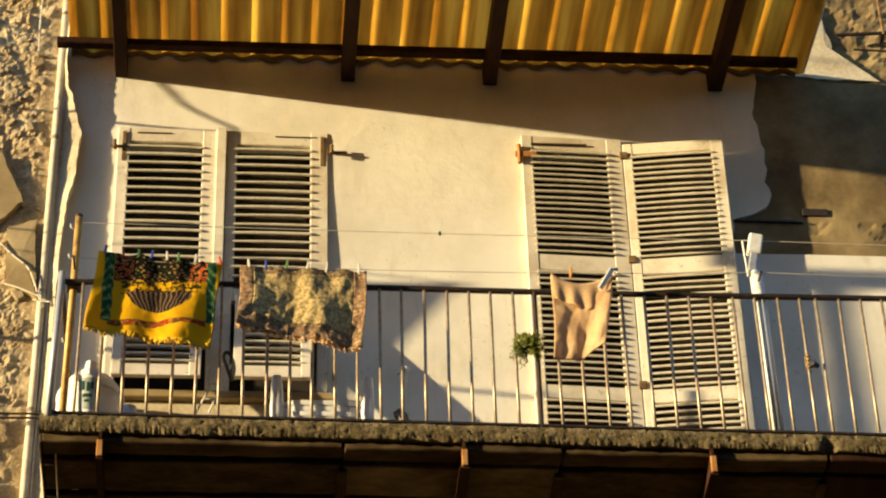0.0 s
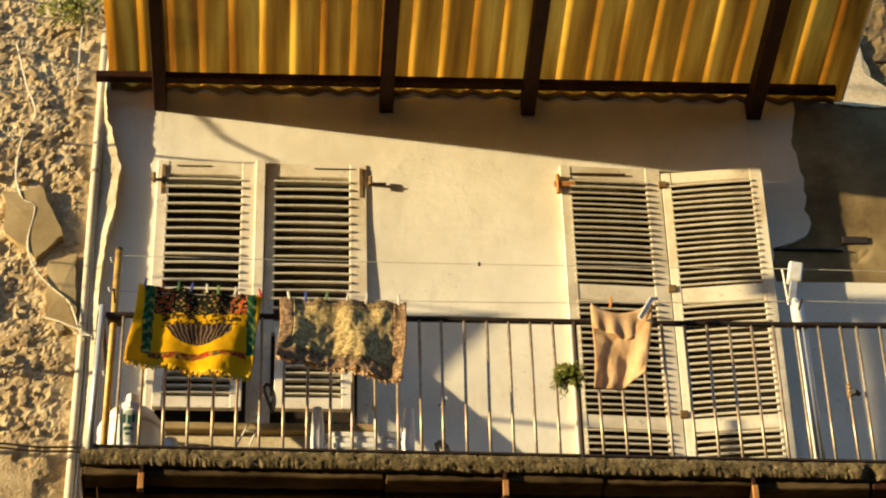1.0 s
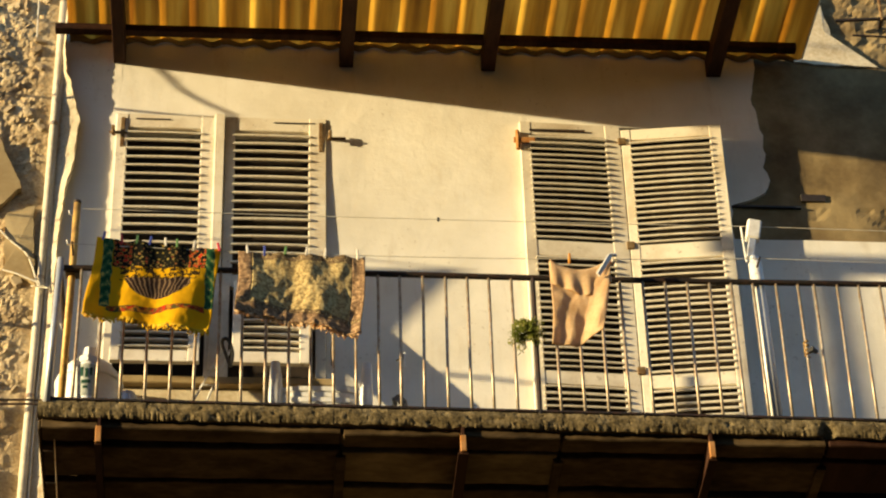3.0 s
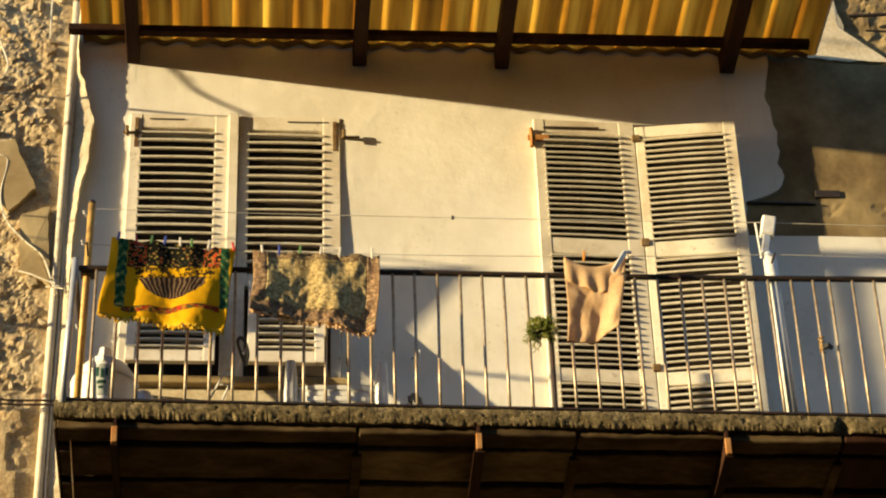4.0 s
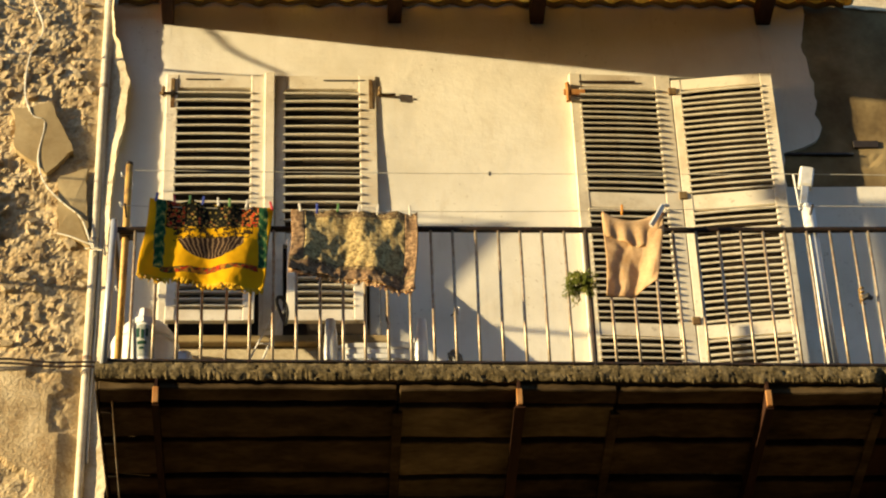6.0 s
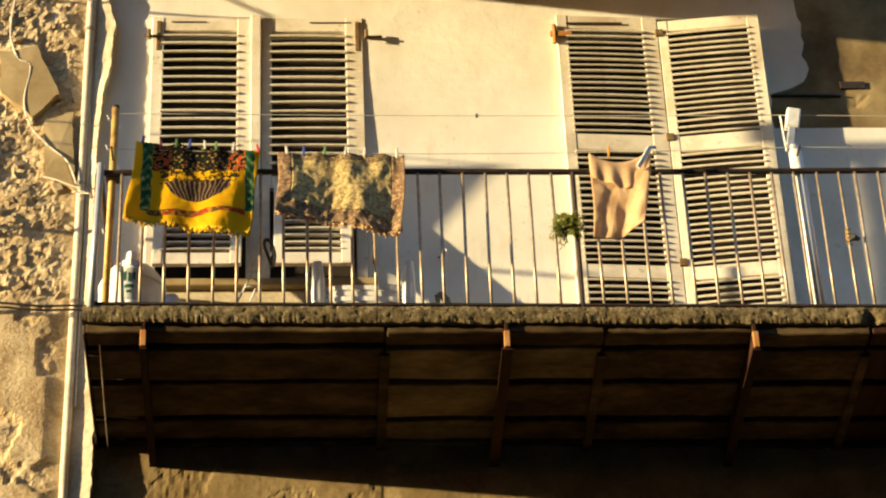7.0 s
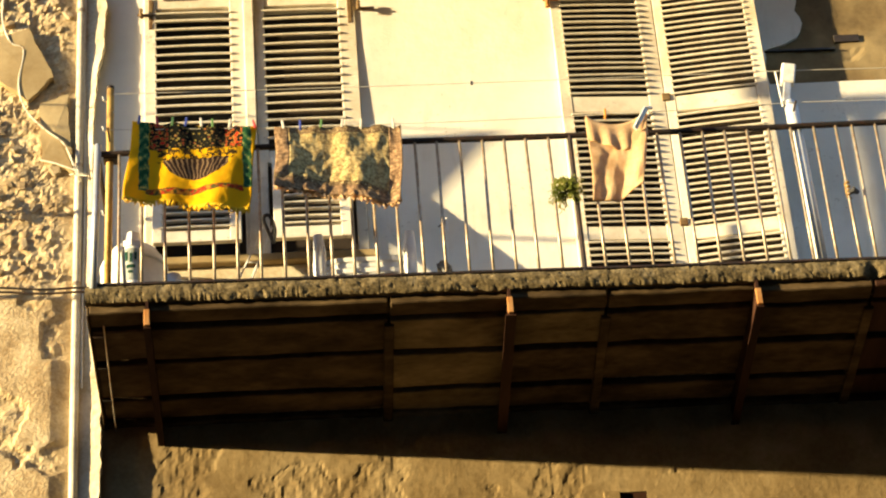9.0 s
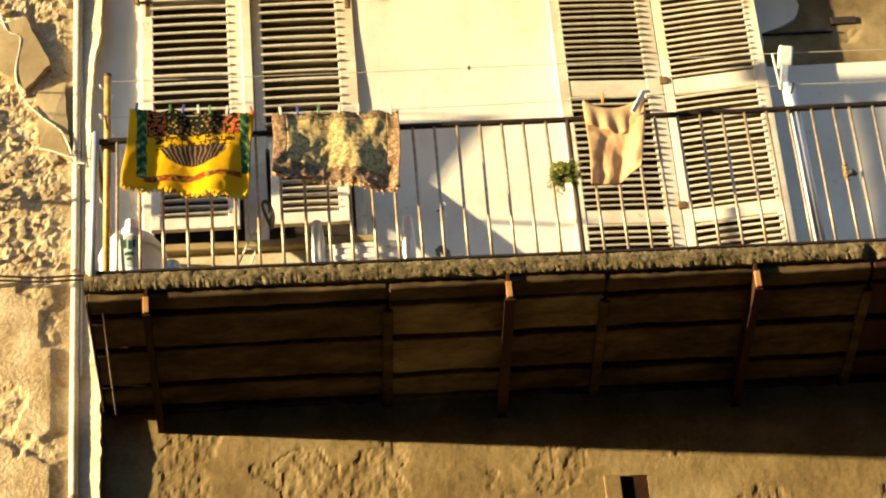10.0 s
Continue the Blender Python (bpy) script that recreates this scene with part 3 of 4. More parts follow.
def hung(y, z, deg):
    """A pose leaning out from the wall, turned about a level line at y and z."""
    return Matrix.Translation((0, y, z)) @ Matrix.Rotation(radians(-deg), 4, "X") @ Matrix.Translation((0, 0, -z))


random.seed(11)
shut = thing("window_shutters", (0.645, 0.0, WIN[2]), "cream louvred window shutters, closed, lower flaps pushed out", "shutters")
UP = [(10.93, 12.03)]
leaf(shut, 0.005, 0.655, 10.84, 12.135, UP, 0.0635, hung(0.024, 12.13, 0.9), CREAM_WOOD, stiles=(0.072, 0.14))
leaf(shut, 0.660, 1.268, 10.84, 12.135, UP, 0.0635, hung(0.032, 12.13, 0.9), CREAM_WOOD, stiles=(0.062, 0.105))
part("meeting_stile", new_box(0.597, 0.657, -0.032, -0.012, 10.23, 12.138, bevel=0.004, m=hung(0.0, 12.13, 0.9)), CREAM_WOOD, shut, "raised cream stile where the leaves meet")
for x0, x1 in ((0.06, 0.555), (0.735, 1.175)):
    m = hung(-0.03, 10.86, 17.5)
    leaf(shut, x0, x1, 10.085, 10.85, [(10.185, 10.70)], 0.0635, m, CREAM_WOOD, stiles=(0.055, 0.065), thick=0.03, depth=0.04, tilt=30, slat_t=0.013, proud=0.006)
    # added sheet whose near-black colour makes the shade between the flap's slats
    part("flap_dark", new_box(x0 + 0.02, x1 - 0.02, 0.001, 0.008, 10.10, 10.84, m=m), DARK_GAP, shut, "near-black sheet added to darken the flap's gaps")
    part("flap_stay", new_tube([(x0 + 0.02, -0.07, 10.76), (x1, -0.09, 10.775)], 0.005, 6), IRON, shut, "thin iron stay")
part("lower_stile", new_box(0.575, 0.712, -0.05, -0.012, WIN[2], 10.83, bevel=0.004), CREAM_WOOD, shut)
for x in (0.005, 1.205):
    part("lower_stile", new_box(x, x + 0.06, -0.035, 0.0, WIN[2], 10.84, bevel=0.004), CREAM_WOOD, shut)
for x, s, y in ((0.045, 1, -0.018), (1.235, -1, -0.010)):
    b = new_box(x - 0.012, x + 0.012, y - 0.006, y, 11.87, 12.10, bevel=0.002)
    box(b, x - 0.06 * s - 0.02, x - 0.06 * s + 0.09, y - 0.008, y - 0.002, 11.97, 11.99, bevel=0.002)
    part("strap_hinge", b, HINGE, shut, "rusty iron strap hinge")
    part("hinge_pin", new_tube([(x - 0.055 * s, -0.045, 11.95), (x - 0.055 * s, -0.045, 12.01)], 0.011, 8), HINGE, shut, "rusty hinge pin")
    part("hinge_arm", new_tube([(x - 0.055 * s, 0.0, 11.98), (x - 0.055 * s, -0.062, 11.98)], 0.009, 6), HINGE, shut)
for x0, x1, y in ((0.12, 0.33, -0.0165), (0.95, 1.20, -0.0085)):
    part("rust_plate", new_box(x0, x1, y - 0.003, y, 12.09, 12.099, bevel=0.001), DARK_IRON, shut, "narrow dark iron plate")
for z in (10.52, 10.3):
    part("shutter_catch", new_tube([(1.30, -0.03, z), (1.30, -0.03, z + 0.16)], 0.006, 6), DARK_IRON, shut)

dshut = thing("door_shutters", (3.05, 0.0, FLOOR), "cream louvred folding door shutters, slightly ajar", "shutters")
DP = [(11.225, 12.03), (10.29, 11.112), (FLOOR + 0.12, 10.20)]
SAG = Matrix(((1, 0, 0, 0), (0, 1, 0, 0), (-0.03, 0, 1, 0), (0, 0, 0, 1)))
m1 = Matrix.Translation((2.440, -0.005, 0)) @ Matrix.Rotation(radians(0.6), 4, "Z") @ SAG
leaf(dshut, 0.0, 0.615, FLOOR + 0.03, 12.13, DP, 0.0455, m1, GREY_WOOD, stiles=(0.068, 0.095), slat_t=0.0115, depth=0.048, proud=0.020)
joint = m1 @ Vector((0.62, 0, 0))
m2 = Matrix.Translation((joint.x, joint.y, -0.030)) @ Matrix.Rotation(radians(-8.0), 4, "Z")
leaf(dshut, 0.005, 0.615, FLOOR + 0.05, 12.112, DP, 0.0455, m2, CREAM_WOOD, stiles=(0.058, 0.075), slat_t=0.0125, depth=0.045)
# likewise for the door: shade between its slats as a near-black sheet
part("louvre_dark", new_box(0.03, 0.59, 0.012, 0.020, FLOOR + 0.1, 12.07, m=m2), DARK_GAP, dshut, "near-black sheet added to darken the louvre gaps")
for z in (11.985, 11.19, 10.29, 9.45):
    part("butt_hinge", new_box(joint.x - 0.02, joint.x + 0.025, joint.y - 0.055, joint.y - 0.038, z - 0.025, z + 0.025, bevel=0.002), HINGE, dshut, "brown iron hinge")
part("strap_hinge", new_box(2.40, 2.53, -0.062, -0.048, 11.95, 11.99, bevel=0.002), ORANGE_RUST, dshut, "rusty iron strap hinge")
part("top_plate", new_box(2.50, 2.84, -0.051, -0.046, 12.050, 12.066, bevel=0.001), DARK_IRON, dshut, "dark iron plate along the top rail")
part("hinge_pin", new_tube([(2.425, -0.055, 11.90), (2.425, -0.055, 12.04)], 0.014, 8), ORANGE_RUST, dshut, "rusty hinge pin")


# ---------- poles, lines and pipes ----------
LINE_Y = -1.215
pole = thing("clothes_line_pole", (-0.112, -1.09, FLOOR), "ochre rusty clothes line pole tied to the railing", "pole")
part("shaft", new_tube([(-0.118, -1.09, FLOOR), (-0.108, -1.09, RAIL), (-0.106, -1.09, 10.585)], 0.0195, 10), POLE_PAINT, pole, smooth=True)
part("cap", new_tube([(-0.106, -1.09, 10.583), (-0.106, -1.09, 10.60)], 0.021, 10), DARK_IRON, pole)
for i, z in enumerate((10.50, 10.42, 10.30, 10.16, 9.75)):
    part("hook", new_tube([(-0.112, -1.09, z), (-0.112 + (0.03 if i % 2 else -0.03), -1.10, z + 0.005), (-0.112 + (0.034 if i % 2 else -0.034), -1.10, z + 0.03)], 0.005, 6), WHITE_METAL, pole, "small white hook")
part("line_arm", new_tube([(-0.108, -1.09, 10.225), (-0.108, LINE_Y - 0.01, 10.222)], 0.006, 6), DARK_IRON, pole)
part("clamp", new_box(-0.14, -0.06, -1.135, -1.07, RAIL - 0.02, RAIL + 0.015, bevel=0.003), DARK_IRON, pole)

wpole = thing("white_line_post", (3.545, -1.10, slab_top(3.5)), "white enamelled clothes line post with bracket head", "pole")
part("shaft", new_tube([(3.552, -1.10, slab_top(3.5)), (3.540, -1.10, 10.27)], 0.037, 12), WHITE_METAL, wpole, smooth=True)
part("collar", new_tube([(3.540, -1.10, 10.265), (3.538, -1.10, 10.31)], 0.028, 12), GALV, wpole)
tm = Matrix.Translation((3.540, -1.10, 10.435)) @ Matrix.Rotation(radians(11), 4, "Y")
part("bracket_head", new_box(-0.038, 0.038, -0.03, 0.03, -0.005, 0.125, bevel=0.008, m=tm), WHITE_METAL, wpole, "boxy white bracket head")
part("bracket_arm", new_box(-0.02, 0.02, -0.02, 0.02, -0.13, 0.0, bevel=0.004, m=tm), GALV, wpole)
part("line_arm", new_tube([(3.54, -1.10, 10.222), (3.54, LINE_Y - 0.01, 10.22)], 0.006, 6), DARK_IRON, wpole)
part("bracket_rod", new_tube([(3.495, -1.10, 10.28), (3.485, -1.10, 10.52)], 0.005, 6), WHITE_METAL, wpole)

for z, sag, nm in ((10.545, 0.010, "upper"), (10.305, 0.040, "lower")):
    pts = [(x, -1.10, z - sag * (1 - ((x - 1.7) / 1.85) ** 2) - (0.02 * (x / 3.6) if nm == 'upper' else 0.0)) for x in levels(-0.11, 3.54, 0.15)]
    if nm == "lower":
        pts = [(x, LINE_Y, y2 - 0.085) for x, _, y2 in pts]
    b = new_tube(pts, 0.0022, 5)
    tube(b, [(3.54, pts[-1][1], pts[-1][2]), (5.6, pts[-1][1], pts[-1][2] - 0.03)], 0.0022, 5)
    tagged(part("clothes_line", b, WIRE), "thin pale clothes line between two poles", "line")
tagged(part("line_knot", new_tube([(1.834, -1.10, 10.515), (1.834, -1.10, 10.535)], 0.007, 6), BLACK), "small dark knot on the clothes line", "knot")

dp = thing("drain_pipe", (-0.37, -0.13, 0.0), "cream metal drain pipe clipped to the rubble wall", "pipe")
part("pipe", new_tube([(-0.388, -0.052, 0.0), (-0.380, -0.052, 9.0), (-0.368, -0.052, 11.0), (-0.358, -0.052, 14.2)], 0.024, 12), PIPE, dp, smooth=True)
for z in (8.6, 10.03, 10.85, 12.0, 13.0):
    part("pipe_clip", new_tube([(-0.380 + (z - 9) * 0.005, -0.052, z - 0.012), (-0.380 + (z - 9) * 0.005, -0.052, z + 0.012)], 0.0275, 12), IRON, dp)
tagged(part("thin_cable", new_tube([(-0.337 + 0.005 * math.sin(z * 3.1), -0.056, z) for z in levels(9.35, 14.2, 0.12)], 0.006, 6), WIRE), "thin cable running down beside the drain pipe", "cable")


def smooth_path(pts, n=6):
    out = []
    P = [Vector(p) for p in pts]
    for i in range(len(P) - 1):
        a, b1, c, d = P[max(i - 1, 0)], P[i], P[i + 1], P[min(i + 2, len(P) - 1)]
        for j in range(n):
            t = j / n
            out.append(0.5 * ((2 * b1) + (c - a) * t + (2 * a - 5 * b1 + 4 * c - d) * t * t + (3 * b1 - a - 3 * c + d) * t ** 3))
    out.append(P[-1])
    return out


wire = [(-0.904, 13.00), (-0.822, 12.677), (-0.747, 12.426), (-0.81, 12.244), (-0.83, 11.955), (-0.777, 11.76), (-0.699, 11.696), (-0.722, 11.44),
        (-0.677, 11.252), (-0.57, 11.109), (-0.45, 10.987), (-0.385, 10.80), (-0.36, 10.74)]
tagged(part("loose_wire", new_tube(smooth_path([(x, -0.0875, z) for x, z in wire]), 0.0055, 6), WIRE), "loose pale wire trailing over the rubble wall", "wire")
tagged(part("loose_wire", new_tube(smooth_path([(-0.58, -0.13, 10.85), (-0.50, -0.15, 10.81), (-0.43, -0.16, 10.77), (-0.36, -0.165, 10.735)]), 0.005, 6), WIRE), "short pale wire tied to the drain pipe", "wire")
tagged(part("loose_wire", new_tube(smooth_path([(-0.50, -0.14, 13.35), (-0.505, -0.15, 12.9), (-0.50, -0.14, 12.62)]), 0.005, 6), WIRE), "pale wire end hanging on the rubble wall", "wire")
knot = bmesh.new()
rk = random.Random(4)
for i in range(9):
    a = rk.uniform(0, 6.28)
    tube(knot, [(-0.368, -0.11, 10.745), (-0.368 + 0.03 * math.cos(a), -0.118, 10.745 + 0.012 * math.sin(a)), (-0.368 + 0.06 * math.cos(a), -0.11 + 0.02 * math.sin(a * 3), 10.745 + 0.035 * math.sin(a))], 0.004, 5)
tagged(part("wire_knot", knot, WIRE), "knot of pale wire round the drain pipe", "wire")
b = bmesh.new()
for dz, dy in ((0.0, 0.0), (-0.02, 0.012)):
    tube(b, [(x, -0.125 + dy, 9.985 + dz - 0.05 * (x + 0.9) + 0.006 * math.sin(x * 14)) for x in levels(-1.35, -0.30, 0.07)], 0.007, 6)
tagged(part("wall_cable", b, DARK_IRON), "dark cables running along the rubble wall", "cable")

# old plaster patches left on the rubble
def patch(pts, y, thick, material, label, seed, parent=None):
    """A thin irregular scab of plaster."""
    out = []
    P = [Vector((x, 0, z)) for x, z in pts]
    for i, p in enumerate(P):
        q = P[(i + 1) % len(P)]
        for j in range(8):
            v = p.lerp(q, j / 8)
            out.append((v.x + 0.018 * fract(v.x * 12, seed, v.z * 12), v.z + 0.018 * fract(v.x * 12, seed + 3, v.z * 12)))
    b = bmesh.new()
    f = [b.verts.new((x, y, z)) for x, z in out]
    k = [b.verts.new((x, y + thick, z)) for x, z in out]
    cx, cz = sum(x for x, z in out) / len(out), sum(z for x, z in out) / len(out)
    c = b.verts.new((cx, y - 0.006, cz))
    for i in range(len(f)):
        j = (i + 1) % len(f)
        b.faces.new((f[i], f[j], c))
        b.faces.new((f[j], f[i], k[i], k[j]))
    return part("plaster_patch", b, material, parent or stone_wall, label)


patch([(-0.893, 11.80), (-0.67, 11.86), (-0.52, 11.49), (-0.67, 11.32), (-0.86, 11.50)], -0.085, 0.06, TAN_PLASTER, "smooth tan plaster scab", 1.0)
patch([(-0.60, 11.30), (-0.44, 11.36), (-0.40, 10.80), (-0.58, 10.90)], -0.075, 0.05, TAN_PLASTER, "smooth tan plaster scab", 5.0)
patch([(-1.2, 11.15), (-0.95, 11.2), (-0.92, 10.9), (-1.2, 10.85)], -0.08, 0.05, TAN_PLASTER, "smooth tan plaster scab", 9.0)

patch([(4.20, 12.715), (4.74, 12.69), (4.56, 12.82), (4.47, 12.95), (4.40, 13.35), (4.20, 13.35)], 0.010, 0.03, PALE_RENDER, "pale plaster left beside the awning", 12.0, right_wall)

# ---------- unseen blocks across the street, added to cut sky light and bounce ---
opp = thing("wall_opposite", (0, -14.2, 0), "unseen plain blocks across the street, added to cut the sky light", "wall", kind="structure")
part("facade", new_box(-30, 60, -20, -14.2, 0, 15.5), BLOCK_DARK, opp)
part("low_block", new_box(-90, -30.01, -20, -14.2, 0, 9.0), BLOCK_DARK, opp)

# unseen end blocks, added to hide the bright horizon and darken the underside
part("horizon_block", new_box(-52, -51, -14.2, -0.07, 0, 13.0), BLOCK_DARK, opp)
part("horizon_block", new_box(40, 41, -14.2, 0.02, 0, 13.0), BLOCK_DARK, opp)

# ---------- wall details ----------
tagged(part("dado", new_box(-0.05, 1.36, -0.010, 0.02, 9.2, WIN[2] - 0.052, bevel=0.003), PALE_RENDER), "pale rendered strip of wall under the window", "wall patch", kind="structure")
slot = thing("wall_slot", (4.21, 0.0, 11.6), "narrow dark slot in the old rendered wall", "vent")
# no real hole: its dark inside is a near-black box on the face
part("slot_dark", new_box(4.135, 4.288, 0.012, 0.03, 11.602, 11.655, bevel=0.002), DARK_GAP, slot)
vent = thing("wall_vent", (2.55, 0.1, VENT[2]), "square recess with tan reveals in the lower wall", "vent")
part("reveal", new_box(VENT[0] - 0.004, VENT[0] + 0.085, -0.002, 0.33, VENT[2], VENT[3], bevel=0.004), OLD_RENDER, vent)
part("shutter_plate", new_box(VENT[0] + 0.085, VENT[1], 0.020, 0.05, VENT[2], VENT[3], bevel=0.004), TIMBER, vent, "brown wooden plate")
brk = thing("iron_bracket", (4.75, 0.0, 12.95), "rusty iron bracket on the rubble above the awning", "bracket")
part("bar", new_tube([(4.50, -0.03, 13.04), (4.9, -0.05, 13.06), (5.6, -0.05, 13.08)], 0.013, 6), DARK_IRON, brk)
part("wall_plug", new_tube([(4.80, -0.05, 13.05), (4.80, 0.10, 13.05)], 0.012, 6), DARK_IRON, brk)
part("stay", new_tube([(4.80, -0.05, 13.04), (4.80, -0.05, 13.35)], 0.011, 6), HINGE, brk)
part("bar", new_tube([(4.60, -0.02, 12.93), (4.95, -0.03, 12.91)], 0.008, 6), DARK_IRON, brk)
tagged(part("wall_crack", new_box(3.70, 4.13, 0.006, 0.026, 11.545, 11.556), BLACK), "dark crack along the plaster's lower edge", "crack", kind="structure")
nail = thing("wall_hook", (1.70, 0.0, 10.36), "small dark hook with a white tie on the wall", "hook")
part("nail", new_tube([(1.70, 0.0, 10.37), (1.70, -0.04, 10.375), (1.68, -0.045, 10.34), (1.665, -0.045, 10.33)], 0.006, 6), DARK_IRON, nail)
part("tie", new_tube([(1.712, -0.03, 10.40), (1.716, -0.032, 10.30)], 0.005, 6), WHITE_METAL, nail)

# ---------- laundry ----------
def towel_material():
    k = Mat("yellow_patterned_towel", 0.95)
    o = k.xyz()
    u, v = k.math("DIVIDE", o[0], 0.65), k.math("DIVIDE", k.math("MULTIPLY", o[2], -1.0), 0.63)
    wob = k.math("MULTIPLY", k.math("SUBTRACT", k.noise(16, 3, 0.6), 0.5), 0.05)
    u, v = k.math("ADD", u, wob), k.math("ADD", v, wob)

    def band(val, lo, hi):
        return k.math("MULTIPLY", k.math("GREATER_THAN", val, lo), k.math("LESS_THAN", val, hi))

    cells = k.t.nodes.new("ShaderNodeTexVoronoi")
    cells.inputs["Scale"].default_value = 52
    k.link(k.co, cells.inputs["Vector"])
    blossom = cells.outputs["Distance"]
    hue = k.t.nodes.new("ShaderNodeSeparateColor")
    k.link(cells.outputs["Color"], hue.inputs[0])
    pick = hue.outputs[0]
    fine, mid = k.noise(95, 3, 0.7), k.noise(30, 3, 0.6)
    c = k.mix(k.noise(6, 4), (0.80, 0.45, 0.006), (0.62, 0.31, 0.004))
    # dark ground with small blossoms along the top, denser towards the line
    petal = k.ramp(pick, [(0.0, (0.42, 0.30, 0.06)), (0.35, (0.10, 0.07, 0.02)), (0.6, (0.55, 0.42, 0.12)), (0.8, (0.30, 0.05, 0.02)), (1.0, (0.45, 0.33, 0.10))])
    floral = k.mix(k.ramp(blossom, [(0.25, (1, 1, 1)), (0.42, (0, 0, 0))]), (0.012, 0.012, 0.008), petal)
    floral = k.mix(k.math("MULTIPLY", k.math("GREATER_THAN", fine, 0.56), 0.7), floral, (0.012, 0.010, 0.006))
    c = k.mix(k.math("MULTIPLY", band(u, 0.14, 0.90), k.math("LESS_THAN", v, 0.33)), c, floral)
    lace = k.math("GREATER_THAN", k.math("ADD", mid, k.math("MULTIPLY", fine, 0.5)), 0.74)
    c = k.mix(k.math("MULTIPLY", k.math("MULTIPLY", lace, band(u, 0.20, 0.84)), band(v, 0.32, 0.47)), c, (0.05, 0.03, 0.01))
    # ribbed bowl below
    du, dv = k.math("DIVIDE", k.math("SUBTRACT", u, 0.51), 0.27), k.math("DIVIDE", k.math("SUBTRACT", v, 0.42), 0.27)
    bowl = k.math("MULTIPLY", k.math("LESS_THAN", k.math("ADD", k.math("MULTIPLY", du, du), k.math("MULTIPLY", dv, dv)), 1.0), k.math("GREATER_THAN", v, 0.45))
    ribs = k.math("SINE", k.math("MULTIPLY", k.math("DIVIDE", du, k.math("SUBTRACT", 1.25, k.math("MULTIPLY", dv, 0.6))), 46.0))
    c = k.mix(bowl, c, k.ramp(ribs, [(0.25, (0.028, 0.016, 0.012)), (0.8, (0.20, 0.13, 0.07))]))
    # red blossoms at both sides, green braids down the edges, a garland over the hem
    red = k.ramp(k.math("ADD", k.math("MULTIPLY", blossom, 0.7), k.math("MULTIPLY", mid, 0.5)), [(0.38, (0.60, 0.012, 0.010)), (0.50, (0.50, 0.03, 0.015)), (0.56, (0.62, 0.34, 0.06)), (0.62, (0.02, 0.012, 0.008))])
    for lo, hi in ((0.15, 0.29), (0.75, 0.89)):
        c = k.mix(k.math("MULTIPLY", band(u, lo, hi), k.math("LESS_THAN", v, 0.33)), c, red)
    braid = k.math("SINE", k.math("ADD", k.math("MULTIPLY", v, 55.0), k.math("MULTIPLY", k.math("ABSOLUTE", k.math("SUBTRACT", k.math("FRACT", k.math("MULTIPLY", u, 9.0)), 0.5)), 9.0)))
    green = k.ramp(k.math("ADD", k.math("MULTIPLY", braid, 0.09), k.math("ADD", k.math("MULTIPLY", mid, 0.6), k.math("MULTIPLY", fine, 0.4))), [(0.42, (0.015, 0.07, 0.03)), (0.58, (0.07, 0.17, 0.06)), (0.68, (0.50, 0.40, 0.10))])
    for lo, hi in ((0.055, 0.135), (0.885, 0.955)):
        c = k.mix(k.math("MULTIPLY", band(u, lo, hi), k.math("LESS_THAN", v, 0.82)), c, green)
    hem = k.ramp(k.math("ADD", k.math("MULTIPLY", pick, 0.5), k.math("MULTIPLY", mid, 0.5)), [(0.25, (0.50, 0.03, 0.010)), (0.42, (0.16, 0.05, 0.015)), (0.52, (0.55, 0.22, 0.02)), (0.62, (0.08, 0.07, 0.02))])
    c = k.mix(k.math("MULTIPLY", band(u, 0.12, 0.88), band(v, 0.795, 0.865)), c, hem)
    k.color(c)
    k.bump(k.math("ADD", fine, k.math("MULTIPLY", k.noise(300, 2), 0.6)), 0.6, 0.004)
    translucent(k, 0.22)
    return k.m


def cloth_mat(name, stops, scale, fine_scale, amount, stretch=None):
    k = Mat(name, 0.95)
    f = k.noise(fine_scale, 4, 0.7)
    k.color(k.mix(0.35, k.ramp(k.noise(scale, 4, 0.65, stretch), stops), k.ramp(f, [(0.35, stops[0][1]), (0.6, stops[-1][1])])))
    k.bump(f, 0.5, 0.004)
    translucent(k, amount)
    return k.m


TOWEL = towel_material()
FRINGE = make_cloth("yellow_fringe", (0.78, 0.47, 0.03))
RUG = cloth_mat("beige_brocade", [(0.36, (0.09, 0.055, 0.022)), (0.46, (0.25, 0.165, 0.065)), (0.53, (0.45, 0.33, 0.135)), (0.68, (0.62, 0.49, 0.23))], 55, 120, 0.02, (1.0, 1, 0.8))
RUG_TOP = cloth_mat("dark_floral_band", [(0.38, (0.03, 0.02, 0.012)), (0.46, (0.16, 0.08, 0.04)), (0.54, (0.06, 0.04, 0.02)), (0.64, (0.48, 0.36, 0.18))], 60, 120, 0.02)
RUG_EDGE = cloth_mat("brown_border", [(0.36, (0.055, 0.03, 0.018)), (0.5, (0.17, 0.095, 0.05)), (0.62, (0.42, 0.28, 0.15))], 45, 110, 0.02)
PEACH = cloth_mat("peach_cotton", [(0.3, (0.62, 0.38, 0.17)), (0.6, (0.78, 0.57, 0.33))], 6, 80, 0.40)


